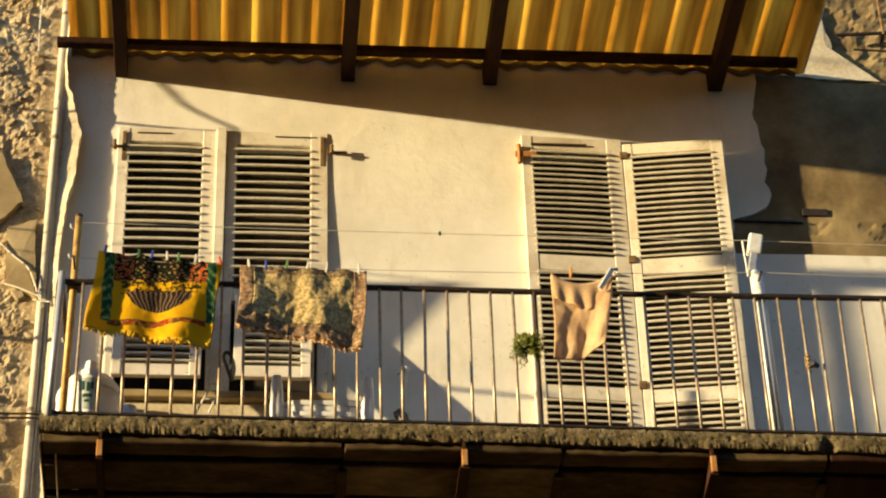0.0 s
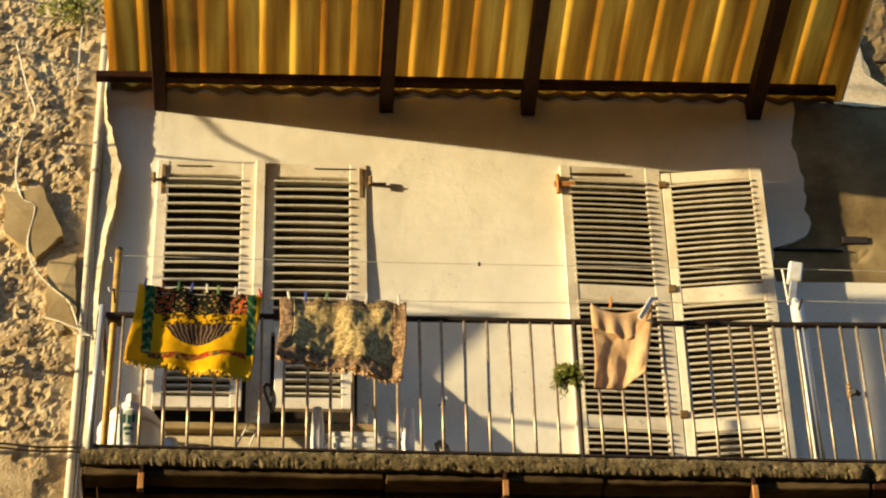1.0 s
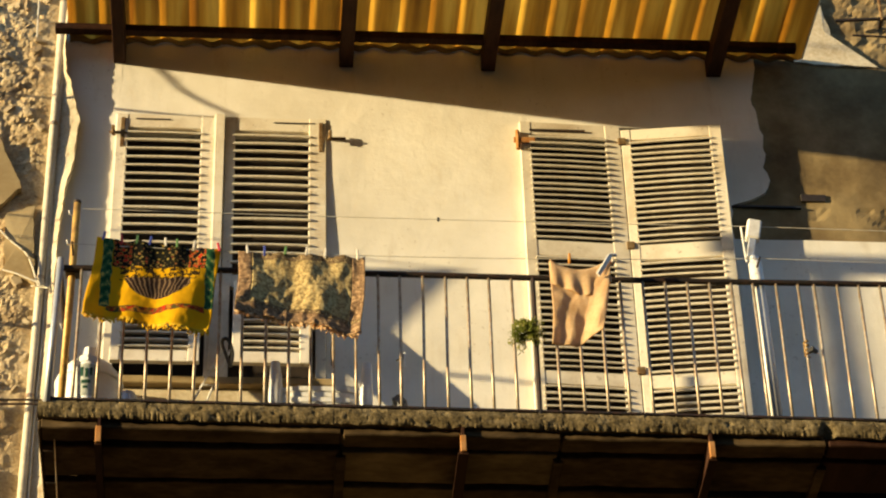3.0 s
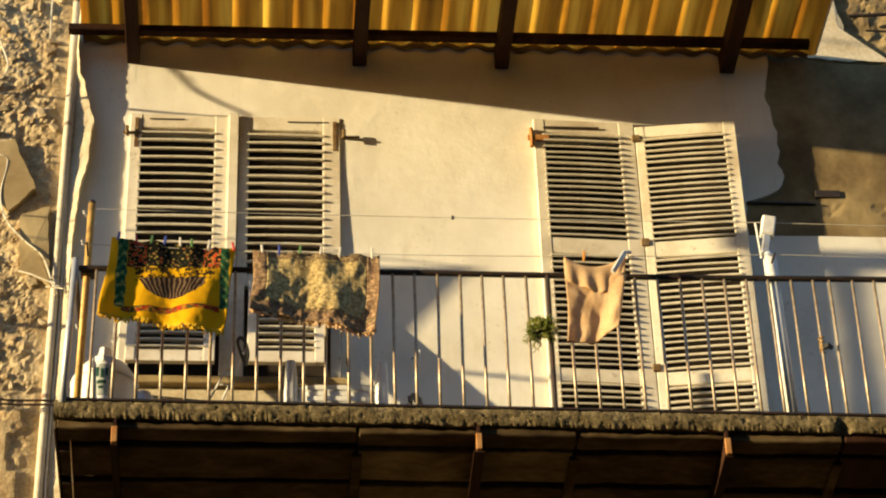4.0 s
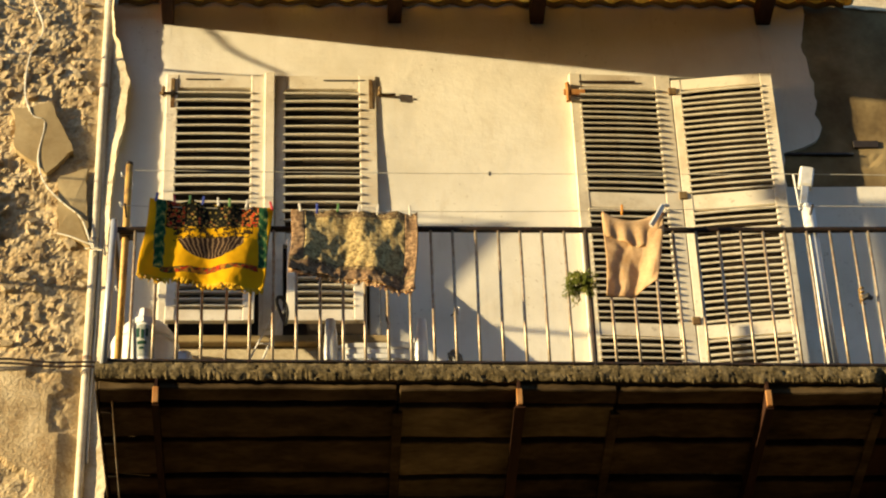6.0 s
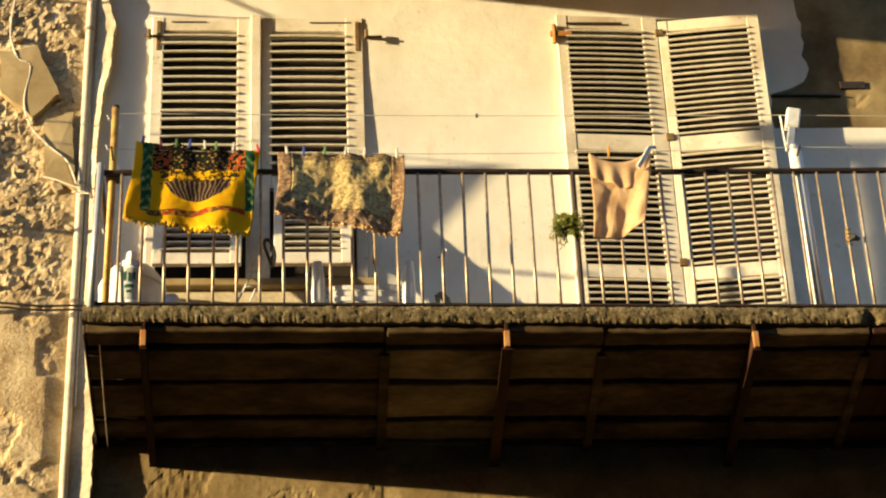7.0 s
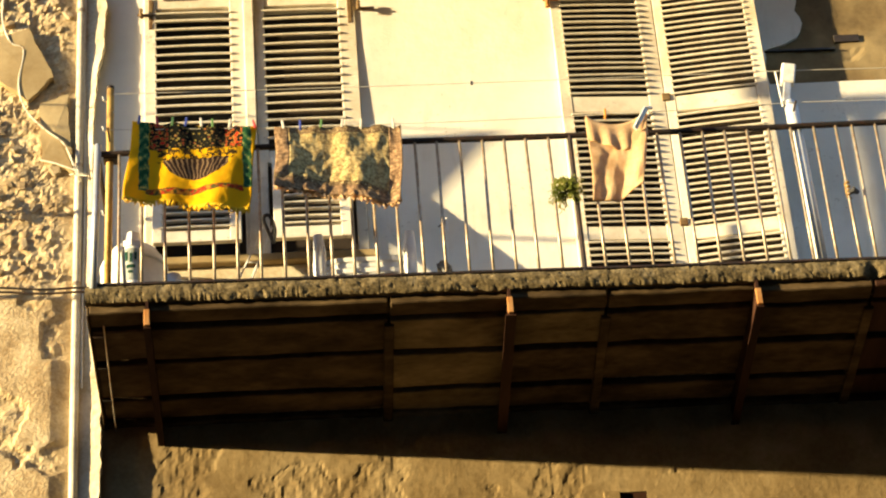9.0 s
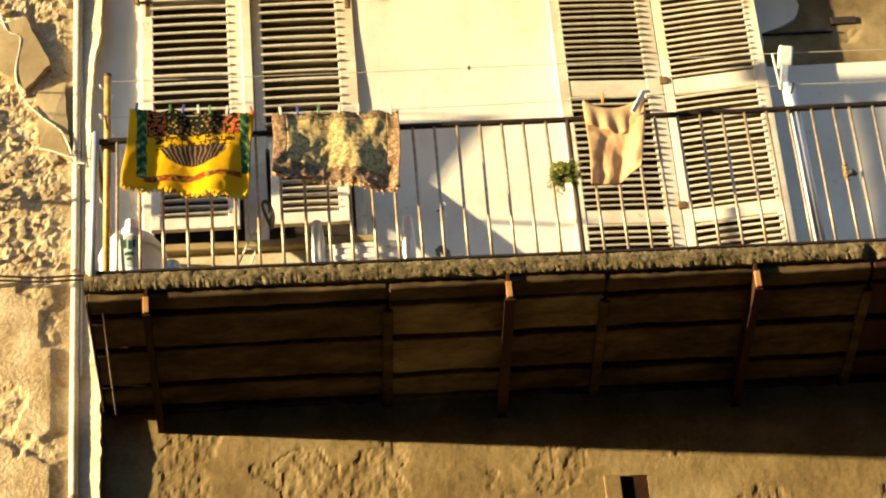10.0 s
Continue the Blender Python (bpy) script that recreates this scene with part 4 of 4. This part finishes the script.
def cloth(name, parent, x0, x1, ztop, drop, material, shape, seed, nx=44, nz=30, label="", v0=0.0, v1=1.0):
    """A hanging cloth of two skins; shape(u, v) gives its sideways, outward and downward shift."""
    b = bmesh.new()
    skins = []
    for off in (0.0, 0.007):
        g = []
        for j in range(nz + 1):
            v = v0 + (v1 - v0) * j / nz
            row = []
            for i in range(nx + 1):
                u = i / nx
                dx, dy, dz = shape(u, v)
                row.append(b.verts.new((x0 + (x1 - x0) * u + dx, LINE_Y - 0.004 - dy + off, ztop(u) - drop * v + dz)))
            g.append(row)
        skins.append(g)
    for g in skins:
        for j in range(nz):
            for i in range(nx):
                b.faces.new((g[j][i], g[j][i + 1], g[j + 1][i + 1], g[j + 1][i]))
    f, k = skins
    for j in range(nz):
        for i in (0, nx):
            b.faces.new((f[j][i], f[j + 1][i], k[j + 1][i], k[j][i]))
    for i in range(nx):
        for j in (0, nz):
            b.faces.new((f[j][i], f[j][i + 1], k[j][i + 1], k[j][i]))
    return part(name, b, material, parent, label, True)


# yellow towel
def bell(u, at, wide):
    return math.exp(-((u - at) / wide) ** 2)


def shape_towel(u, v):
    blow = v ** 1.4
    out = 0.085 * blow + 0.075 * blow * bell(u, 0.0, 0.17) + 0.085 * blow * bell(u, 0.78, 0.24) + 0.016 * v * math.sin(u * 17 + v * 2.5)
    out += 0.006 * fract(u * 9, 3.0, v * 7, 3) + 0.010 * math.sin(u * math.pi * 7) * (1 - v) ** 2
    side = -0.035 * v * (1 - u) - 0.055 * v * u * u + 0.010 * math.sin(v * 6 + u * 3) * v
    lift = 0.028 * v * math.sin(u * 6.0 + 0.6) + 0.045 * v * v * bell(u, 0.45, 0.28) - 0.012 * abs(math.sin(u * math.pi * 6)) * (1 - v)
    return side, out, lift


towel_top = lambda u: 10.268 - 0.066 * u
towel = thing("towel", (0.02, LINE_Y, 10.264), "yellow fringed towel with dark floral pattern on the line", "towel", "laundry on the line")
cloth("towel_cloth", towel, 0.02, 0.672, towel_top, 0.63, TOWEL, shape_towel, 1, 72, 56)


def fringe(parent, x0, x1, top, drop, shape, material, n, length, seed):
    rf = random.Random(seed)
    b = bmesh.new()
    for i in range(n):
        u = (i + 0.5) / n
        dx, dy, dz = shape(u, 1.0)
        p = Vector((x0 + (x1 - x0) * u + dx, LINE_Y - dy, top(u) - drop + dz + 0.004))
        l = length * rf.uniform(0.6, 1.3)
        q = p + Vector((rf.uniform(-0.012, 0.012), rf.uniform(-0.012, 0.012), -l * 0.6))
        tube(b, [p, q, q + Vector((rf.uniform(-0.012, 0.012), -0.004, -l * 0.5))], [0.007, 0.005, 0.002], 5)
    return part("fringe", b, material, parent, "loose thread fringe")


fringe(towel, 0.02, 0.672, towel_top, 0.63, shape_towel, FRINGE, 120, 0.030, 3)


# patterned rug
def shape_rug(u, v):
    blow = v ** 1.3
    crush = (0.012 * fract(u * 6 + v * 1.5, 4.0, v * 2.0, 4) + 0.008 * fract(u * 17, 2.0, v * 6, 4)) * (0.35 + v)
    out = 0.075 * blow + 0.10 * blow * bell(u, -0.02, 0.22) + 0.07 * blow * bell(u, 1.02, 0.09) + 0.05 * blow * bell(u, 0.62, 0.16) + crush
    out += 0.020 * v * math.sin(u * 13.0 - 3.0 * v + 0.6) + 0.010 * math.sin(u * math.pi * 8) * (1 - v) ** 2
    lift = 0.05 * v * bell(u, 0.30, 0.25) - 0.045 * v * u + 0.014 * v * math.sin(u * 11 + 1) - 0.010 * abs(math.sin(u * math.pi * 6)) * (1 - v)
    return 0.012 * math.sin(v * 5) * v - 0.02 * v * u, out, lift


rug_top = lambda u: 10.192 - 0.02 * u
rug = thing("patterned_cloth", (0.762, LINE_Y, 10.192), "crumpled beige and brown brocade cloth on the line", "cloth", "laundry on the line")
RX0, RX1, RDROP = 0.762, 1.43, 0.50


def rug_panel(name, u0, u1, v0, v1, material, nx, nz, label=""):
    """One woven field of the cloth between two shares of its width and of its drop."""
    w = RX1 - RX0
    return cloth(name, rug, RX0 + w * u0, RX0 + w * u1, lambda u: rug_top(u0 + (u1 - u0) * u), RDROP, material, lambda u, v: shape_rug(u0 + (u1 - u0) * u, v), 2, nx, nz, label, v0, v1)


rug_panel("cloth_panel", 0.11, 0.90, 0.09, 0.84, RUG, 72, 48)
rug_panel("side_border", 0.0, 0.11, 0.0, 0.84, RUG_EDGE, 9, 52, "brown patterned side border")
rug_panel("side_border", 0.90, 1.0, 0.0, 0.84, RUG_EDGE, 9, 52, "brown patterned side border")
rug_panel("top_border", 0.11, 0.90, 0.0, 0.09, RUG_TOP, 72, 6, "dark flowered top border")
rug_panel("lower_border", 0.0, 1.0, 0.84, 0.90, RUG_TOP, 90, 4, "dark line over the hem")
rug_panel("hem", 0.0, 1.0, 0.90, 1.06, RUG_EDGE, 90, 8, "brown patterned hem")
fringe(rug, RX0, RX1, rug_top, RDROP * 1.05, shape_rug, PEACH, 110, 0.026, 8)


# out of view along the wall: a slack cable, and a sheet added to cast shade
slack = smooth_path([(-2.50, -0.05, 13.35), (-2.46, -0.70, 13.00), (-2.32, -0.76, 12.76), (-2.20, -0.76, 12.62), (-2.05, -0.76, 12.52), (-1.88, -0.76, 12.41), (-1.70, -0.60, 12.36), (-1.52, -0.05, 12.34)])
tagged(part("slack_cable", new_tube(slack, 0.010, 6), DARK_IRON), "slack dark cable hanging off a neighbour's wall", "cable")
arms = thing("laundry_bracket", (-2.7, -0.06, 11.44), "thin unseen iron arms holding the added shade sheet's line", "bracket")
for x in (-3.5, -1.98):
    part("arm", new_tube([(x, 0.0, 11.44), (x, -1.22, 11.44)], 0.006, 6), DARK_IRON, arms)
part("line", new_tube([(-3.5, -1.2, 11.444), (-1.98, -1.2, 11.444)], 0.003, 5), WIRE, arms)
part("stay_bar", new_tube([(-2.05, 0.0, 10.69), (-2.05, -1.40, 10.69)], 0.014, 8), DARK_IRON, arms, "round iron bar")
# unseen caster; its slanted edge gives the shade beside the window
sheet = thing("bed_sheet", (-2.7, -1.2, 11.44), "unseen pale sheet with a slanted edge, added to shade the wall", "sheet")
bm = bmesh.new()
g = []
for j in range(19):
    v = j / 18
    z = 11.44 - 0.86 * v
    xr = -2.02 - (11.44 - z) * 0.83 - 0.02 * math.sin(v * 5)
    g.append([bm.verts.new((-3.45 + (xr + 3.45) * i / 16, -1.2 + 0.02 * math.sin(i * 1.1 + v * 2) * v, z)) for i in range(17)])
for r0, r1 in zip(g, g[1:]):
    for i in range(16):
        bm.faces.new((r0[i], r0[i + 1], r1[i + 1], r1[i]))
bmesh.ops.solidify(bm, geom=bm.faces[:], thickness=0.006)
part("sheet_cloth", bm, PEACH, sheet, "", True)
# unseen bar and long cloth further out, added to shade the wall right of the door
bar_out = thing("awning_bar", (-2.3, -1.9, 11.86), "unseen flat bar added to cast a shade band on the right wall", "bar")
part("flat_bar", new_box(-2.6, -1.2, -1.91, -1.89, 11.73, 11.87, bevel=0.003), DARK_IRON, bar_out)
for x in (-2.5, -1.3):
    part("hanger", new_tube([(x, -1.9, 11.85), (x, -1.9, 13.45)], 0.006, 6), DARK_IRON, bar_out)
    part("arm", new_tube([(x, -1.9, 13.45), (x, 0.0, 13.45)], 0.008, 6), DARK_IRON, bar_out)
long_towel = thing("long_towel", (-2.3, -1.92, 11.86), "unseen long pale cloth added to shade the wall right of the door", "towel")
bm = bmesh.new()
g = [[bm.verts.new((-2.52 + (0.37 - 0.003 * j) * i / 8, -1.925 - 0.015 * math.sin(i * 1.3 + j * 0.3), 11.87 - 0.13 * j)) for i in range(9)] for j in range(17)]
for r0, r1 in zip(g, g[1:]):
    for i in range(8):
        bm.faces.new((r0[i], r0[i + 1], r1[i + 1], r1[i]))
bmesh.ops.solidify(bm, geom=bm.faces[:], thickness=0.006)
part("towel_cloth", bm, PEACH, long_towel, "", True)


# small peach garment
def shape_top(u, v):
    side = 0.012 * math.sin(v * 4) * v - 0.075 * u * v ** 0.8 - 0.01 * v
    out = 0.05 * v + 0.075 * v * bell(u, 0.98, 0.22) + 0.02 * v * bell(u, 0.1, 0.2) + 0.008 * math.sin(u * 16 + v * 2) * v + 0.010 * fract(u * 4, 6.0, v * 4, 3)
    sag = -0.09 * math.sin(u * math.pi) ** 0.8 * max(0.0, 1 - v * 2.2) ** 1.5
    lift = sag + 0.05 * v * u * u - 0.02 * v * bell(u, 0.5, 0.2)
    return side, out, lift


garment = thing("small_garment", (2.405, LINE_Y, 10.182), "small pale peach cotton garment pegged by its corners", "garment", "laundry on the line")
cloth("garment_cloth", garment, 2.405, 2.745, lambda u: 10.172 + 0.018 * u, 0.59, PEACH, shape_top, 7, 48, 44)
cloth("folded_collar", garment, 2.408, 2.730, lambda u: 10.176 + 0.016 * u, 0.17, PEACH, lambda u, v: (0.0, 0.012 + 0.02 * v * math.sin(u * 3.14) + 0.010 * v * math.sin(u * 23), -0.075 * math.sin(u * math.pi) ** 0.8 + 0.02 * v * math.sin(u * 8)), 9, 48, 10, "gathered collar")
b = bmesh.new()
tube(b, smooth_path([(2.655, LINE_Y - 0.05, 10.05), (2.69, LINE_Y - 0.055, 10.11), (2.73, LINE_Y - 0.035, 10.19), (2.76, LINE_Y - 0.02, 10.205)]), [0.016] * 19, 8, squash=0.6)
part("strap", b, WHITE_METAL, garment, "white twisted strap")


# pegs
def peg(col, name):
    t = thing("clothes_peg", (0, 0, 0), "small %s plastic clothes peg on the line" % name, "clothes peg", "clothes pegs")
    m = two_scale(name + "_peg", tuple(c * 0.7 for c in col), col, tuple(min(1, c * 1.15) for c in col), 20, 90, 0.4, 0.1, 0.001)
    for sgn in (-1, 1):
        part("jaw", new_box(-0.006, 0.006, 0.002 if sgn > 0 else -0.010, 0.010 if sgn > 0 else -0.002, -0.028, 0.034, bevel=0.002,
                            m=Matrix.Rotation(radians(6 * sgn), 4, "X")), m, t)
    part("spring", new_tube([(-0.008, 0, 0.0), (0.008, 0, 0.0)], 0.005, 6), GALV, t)
    return t


PEGS = {"blue": (0.05, 0.07, 0.30), "red": (0.45, 0.03, 0.03), "green": (0.12, 0.24, 0.06), "cream": (0.66, 0.60, 0.48), "orange": (0.62, 0.26, 0.03)}
places = {"blue": [(0.055, 10.353), (0.30, 10.328), (0.90, 10.283)], "red": [(0.15, 10.342), (0.66, 10.295)], "green": [(0.23, 10.335), (0.44, 10.314), (1.01, 10.282)],
          "cream": [(0.38, 10.32), (0.53, 10.306), (0.81, 10.284), (1.12, 10.28), (1.22, 10.275), (1.39, 10.268), (2.745, 10.28)], "orange": [(2.515, 10.275)]}
rp = random.Random(6)
for name, col in PEGS.items():
    base = peg(col, name)
    for i, (x, z) in enumerate(places[name]):
        m = Matrix.Translation((x, LINE_Y - 0.004, z - 0.088)) @ Matrix.Rotation(rp.uniform(-0.2, 0.2), 4, "Y")
        if i == len(places[name]) - 1:
            base.matrix_basis = m
        else:
            copy_thing(base, m)

# ---------- things on the balcony floor ----------
tub = thing("plastic_tub", (0.002, -0.86, FLOOR), "large round white plastic tub with domed lid", "tub")
part("body", lathe(bmesh.new(), [(0.145, 0.0), (0.162, 0.02), (0.172, 0.12), (0.175, 0.24), (0.172, 0.28)], (0.002, -0.86, FLOOR), 28), PLASTIC, tub, smooth=True)
part("lid", lathe(bmesh.new(), [(0.177, 0.278), (0.179, 0.295), (0.158, 0.345), (0.12, 0.400), (0.065, 0.435), (0.02, 0.444)], (0.002, -0.86, FLOOR), 28), PLASTIC, tub, "domed white lid", True)
can = thing("canister", (0.010, -1.102, FLOOR), "white canister with a grey and dark green printed label", "canister")
part("body", lathe(bmesh.new(), [(0.043, 0.0), (0.045, 0.02), (0.053, 0.22), (0.057, 0.255)], (0.010, -1.102, FLOOR), 20), PLASTIC, can, smooth=True)
part("lid", lathe(bmesh.new(), [(0.063, 0.25), (0.063, 0.285), (0.052, 0.295), (0.047, 0.345), (0.035, 0.352)], (0.010, -1.102, FLOOR), 8), PLASTIC, can, "faceted white lid")


def wrap(b, z0, z1, a0, a1, lift, n=8):
    """A curved strip round the canister between two heights and two angles."""
    rings = [[b.verts.new((0.010 + (0.0443 + 0.040 * z + lift) * math.cos(radians(a0 + (a1 - a0) * i / n)),
                           -1.102 + (0.0443 + 0.040 * z + lift) * math.sin(radians(a0 + (a1 - a0) * i / n)), FLOOR + z)) for i in range(n + 1)] for z in (z0, z1)]
    for i in range(n):
        b.faces.new((rings[0][i], rings[0][i + 1], rings[1][i + 1], rings[1][i]))


b = bmesh.new()
wrap(b, 0.045, 0.235, -172, -15, 0.002, 16)
label_ob = part("printed_label", b, LABEL_GREY, can, "pale grey printed label")
b = bmesh.new()
for z0, z1, a0, a1 in ((0.16, 0.215, -128, -112), (0.15, 0.205, -102, -86), (0.165, 0.21, -76, -62), (0.115, 0.135, -122, -70), (0.085, 0.10, -112, -84)):
    wrap(b, z0, z1, a0, a1, 0.004)
part("print", b, GREEN_INK, label_ob, "dark green printed shapes")
pot = thing("small_pot", (0.215, -1.03, FLOOR), "small grey domed pot on the balcony floor", "pot")
part("pot_body", lathe(bmesh.new(), [(0.035, 0.0), (0.046, 0.04), (0.048, 0.10), (0.038, 0.135), (0.015, 0.15)], (0.215, -1.03, FLOOR), 16), GALV, pot, smooth=True)

rack = thing("drying_rack", (0.62, -1.03, FLOOR), "folded white drying rack with a black handle", "rack")
for dx in (0.0, 0.075):
    part("tube", new_tube([(0.50 + dx, -1.00, FLOOR), (0.69 + dx * 0.6, -1.075, 9.66)], 0.006, 6), WHITE_METAL, rack)
part("crossbar", new_tube([(0.60, -1.04, 9.455), (0.655, -1.04, 9.455)], 0.005, 6), WHITE_METAL, rack)
b = bmesh.new()
tube(b, smooth_path([(0.735, -1.09, 9.54), (0.745, -1.09, 9.62), (0.725, -1.09, 9.70), (0.70, -1.09, 9.715), (0.69, -1.09, 9.68), (0.715, -1.09, 9.60), (0.735, -1.09, 9.54)]), 0.010, 8)
part("handle", b, BLACK, rack, "black plastic loop handle")

stool = thing("plastic_stool", (1.2, -0.90, FLOOR), "white plastic stool stacked upside down", "stool", "stacked plastic stools")
b = bmesh.new()
ring_lo = []
for zz, grow in ((0.0, -0.006), (0.005, 0.0), (0.029, 0.001), (0.034, -0.005)):
    ring = []
    for i in range(32):
        a = 2 * math.pi * i / 32
        c, q = math.cos(a), math.sin(a)
        ring.append(b.verts.new((1.2025 + (0.222 + grow) * math.copysign(abs(c) ** 0.45, c), -0.89 + (0.14 + grow) * math.copysign(abs(q) ** 0.45, q), FLOOR + zz)))
    ring_lo.append(ring)
for r0, r1 in zip(ring_lo, ring_lo[1:]):
    for i in range(32):
        b.faces.new((r0[i], r0[(i + 1) % 32], r1[(i + 1) % 32], r1[i]))
b.faces.new(ring_lo[0][::-1])
b.faces.new(ring_lo[-1])
part("seat", b, PLASTIC, stool)
for sx in (-1, 1):
    for yb, yt in ((-1.0, -1.01), (-0.78, -0.76)):
        xb, xt = 1.2025 + sx * 0.232, 1.2025 + sx * 0.238
        b = new_tube([(xb, yb, FLOOR + 0.01), ((xb + xt) / 2, (yb + yt) / 2, FLOOR + 0.10), (xt, yt, FLOOR + (0.19 if yb < -0.9 else 0.25))], [0.034, 0.032, 0.024], 10, squash=0.7)
        box(b, min(xb, 1.2025 + sx * 0.15), max(xb, 1.2025 + sx * 0.15), yb - 0.012, yb + 0.012, FLOOR + 0.004, FLOOR + 0.028, bevel=0.003)
        part("leg", b, PLASTIC, stool, smooth=True)
for i in range(1, 6):
    copy_thing(stool, Matrix.Translation((1.2 + (0.004, -0.003, 0.005, 0, 0.003, -0.004)[i - 1], -0.90 + (-0.004, 0.003, -0.002, 0.004, 0, 0.002)[i - 1], FLOOR + 0.035 * i)))
rag = thing("dark_rag", (1.62, -1.05, slab_top(1.6)), "small crumpled dark rag on the balcony floor", "rag")
b = bmesh.new()
bmesh.ops.create_icosphere(b, subdivisions=3, radius=0.05)
for v in b.verts:
    v.co *= 1 + 0.6 * fract(v.co.x * 25, v.co.y * 25, v.co.z * 25)
    v.co.z = v.co.z * 1.4 + 0.07
bmesh.ops.translate(b, vec=(1.62, -1.05, slab_top(1.6)), verts=b.verts)
part("rag_cloth", b, BLACK, rag)
tie = thing("ochre_tie", (3.7495, FRONT, 9.66), "ochre and dark cord tied round a railing bar", "cord")
b = bmesh.new()
tube(b, [(3.7495 + 0.011 * math.cos(a), FRONT + 0.011 * math.sin(a), 9.63 + a * 0.004) for a in levels(0, 25, 0.5)], 0.006, 6)
part("cord", b, POLE_PAINT, tie)
part("knot", new_tube([(3.75, FRONT - 0.01, 9.655), (3.775, FRONT - 0.02, 9.665), (3.80, FRONT - 0.015, 9.65)], [0.012, 0.02, 0.01], 8), BLACK, tie, "dark knot")

# plant tied to the post
plant = thing("hanging_plant", (2.315, FRONT, 9.70), "small feathery green plant tied to the railing post", "plant")
rl = random.Random(9)
b, st = bmesh.new(), bmesh.new()
for i in range(70):
    a, up = rl.uniform(0, 6.283), rl.uniform(-0.8, 0.9)
    base = Vector((2.275, FRONT - 0.012, 9.76 + rl.uniform(-0.05, 0.03)))
    L = rl.uniform(0.05, 0.11)
    d = Vector((math.cos(a) * 0.9 - 0.25, math.sin(a) * 0.6 - 0.25, up)).normalized()
    pts = [base, base + d * L * 0.5 + Vector((0, 0, 0.01)), base + d * L + Vector((0, 0, -0.02))]
    tube(st, pts, 0.0016, 4)
    for j in range(12):
        t = 0.25 + 0.75 * j / 12
        p = base.lerp(pts[2], t) + Vector((0, 0, 0.012 * math.sin(t * 3)))
        w = Vector((rl.uniform(-1, 1), rl.uniform(-1, 1), rl.uniform(-1, 1))).normalized()
        e = p + w * rl.uniform(0.018, 0.034)
        n = w.orthogonal().normalized() * 0.0065
        q = [b.verts.new(c) for c in (p, p.lerp(e, 0.5) + n, e, p.lerp(e, 0.5) - n)]
        b.faces.new(q)
part("foliage", b, LEAF, plant)
part("stems", st, LEAF, plant)

# tuft growing high on the rubble wall
tuft = thing("wall_plant", (-0.62, -0.12, 13.16), "green weeds growing from the top of the rubble wall", "plant")
b = bmesh.new()
for i in range(420):
    p = Vector((rl.gauss(-0.56, 0.09), -0.12 - abs(rl.gauss(0, 0.05)), rl.gauss(13.24, 0.06)))
    w = Vector((rl.uniform(-1, 1), rl.uniform(-1, 0.2), rl.uniform(-0.8, 1))).normalized()
    e = p + w * rl.uniform(0.03, 0.06)
    n = w.orthogonal().normalized() * 0.010
    b.faces.new([b.verts.new(c) for c in (p, p.lerp(e, 0.5) + n, e, p.lerp(e, 0.5) - n)])
part("foliage", b, LEAF, tuft)

# ---------- stones bedded in the rubble wall ----------
rs = random.Random(21)
stone_meshes = []
for i in range(10):
    b = bmesh.new()
    bmesh.ops.create_icosphere(b, subdivisions=2, radius=1.0)
    for v in b.verts:
        v.co *= 1 + 0.6 * fract(v.co.x * 1.6 + i * 7, v.co.y * 1.6, v.co.z * 1.6, 4)
        v.co = Vector((max(-0.8, min(0.75, v.co.x)), max(-0.6, v.co.y), max(-0.65, min(0.7, v.co.z))))
    stone_meshes.append(mesh_of("stone", b, STONE))
made = 0
taken = []
while made < 298:
    x, z = rs.uniform(-1.08, -0.42), 10.08 + 3.25 * rs.random()
    r = rs.choice((0.010, 0.012, 0.015, 0.018, 0.024, 0.030, 0.042))
    if any((x - a) ** 2 + (z - c) ** 2 < (0.75 * (r + q)) ** 2 for a, c, q in taken):
        r = 0.009
    if -0.90 < x < -0.50 and 11.35 < z < 11.86:
        continue
    taken.append((x, z, r))
    m = Matrix.Translation((x, -0.044 - 0.08 * r - rel_stone(x, z) * 0.95, z)) @ Euler((rs.uniform(-0.5, 0.5), rs.uniform(0, 6.28), rs.uniform(-0.5, 0.5))).to_matrix().to_4x4() @ Matrix.Diagonal((r * rs.uniform(0.9, 1.7), r * 0.5, r * rs.uniform(0.6, 1.0), 1))
    piece("stone", rs.choice(stone_meshes), stone_wall, m)
    made += 1
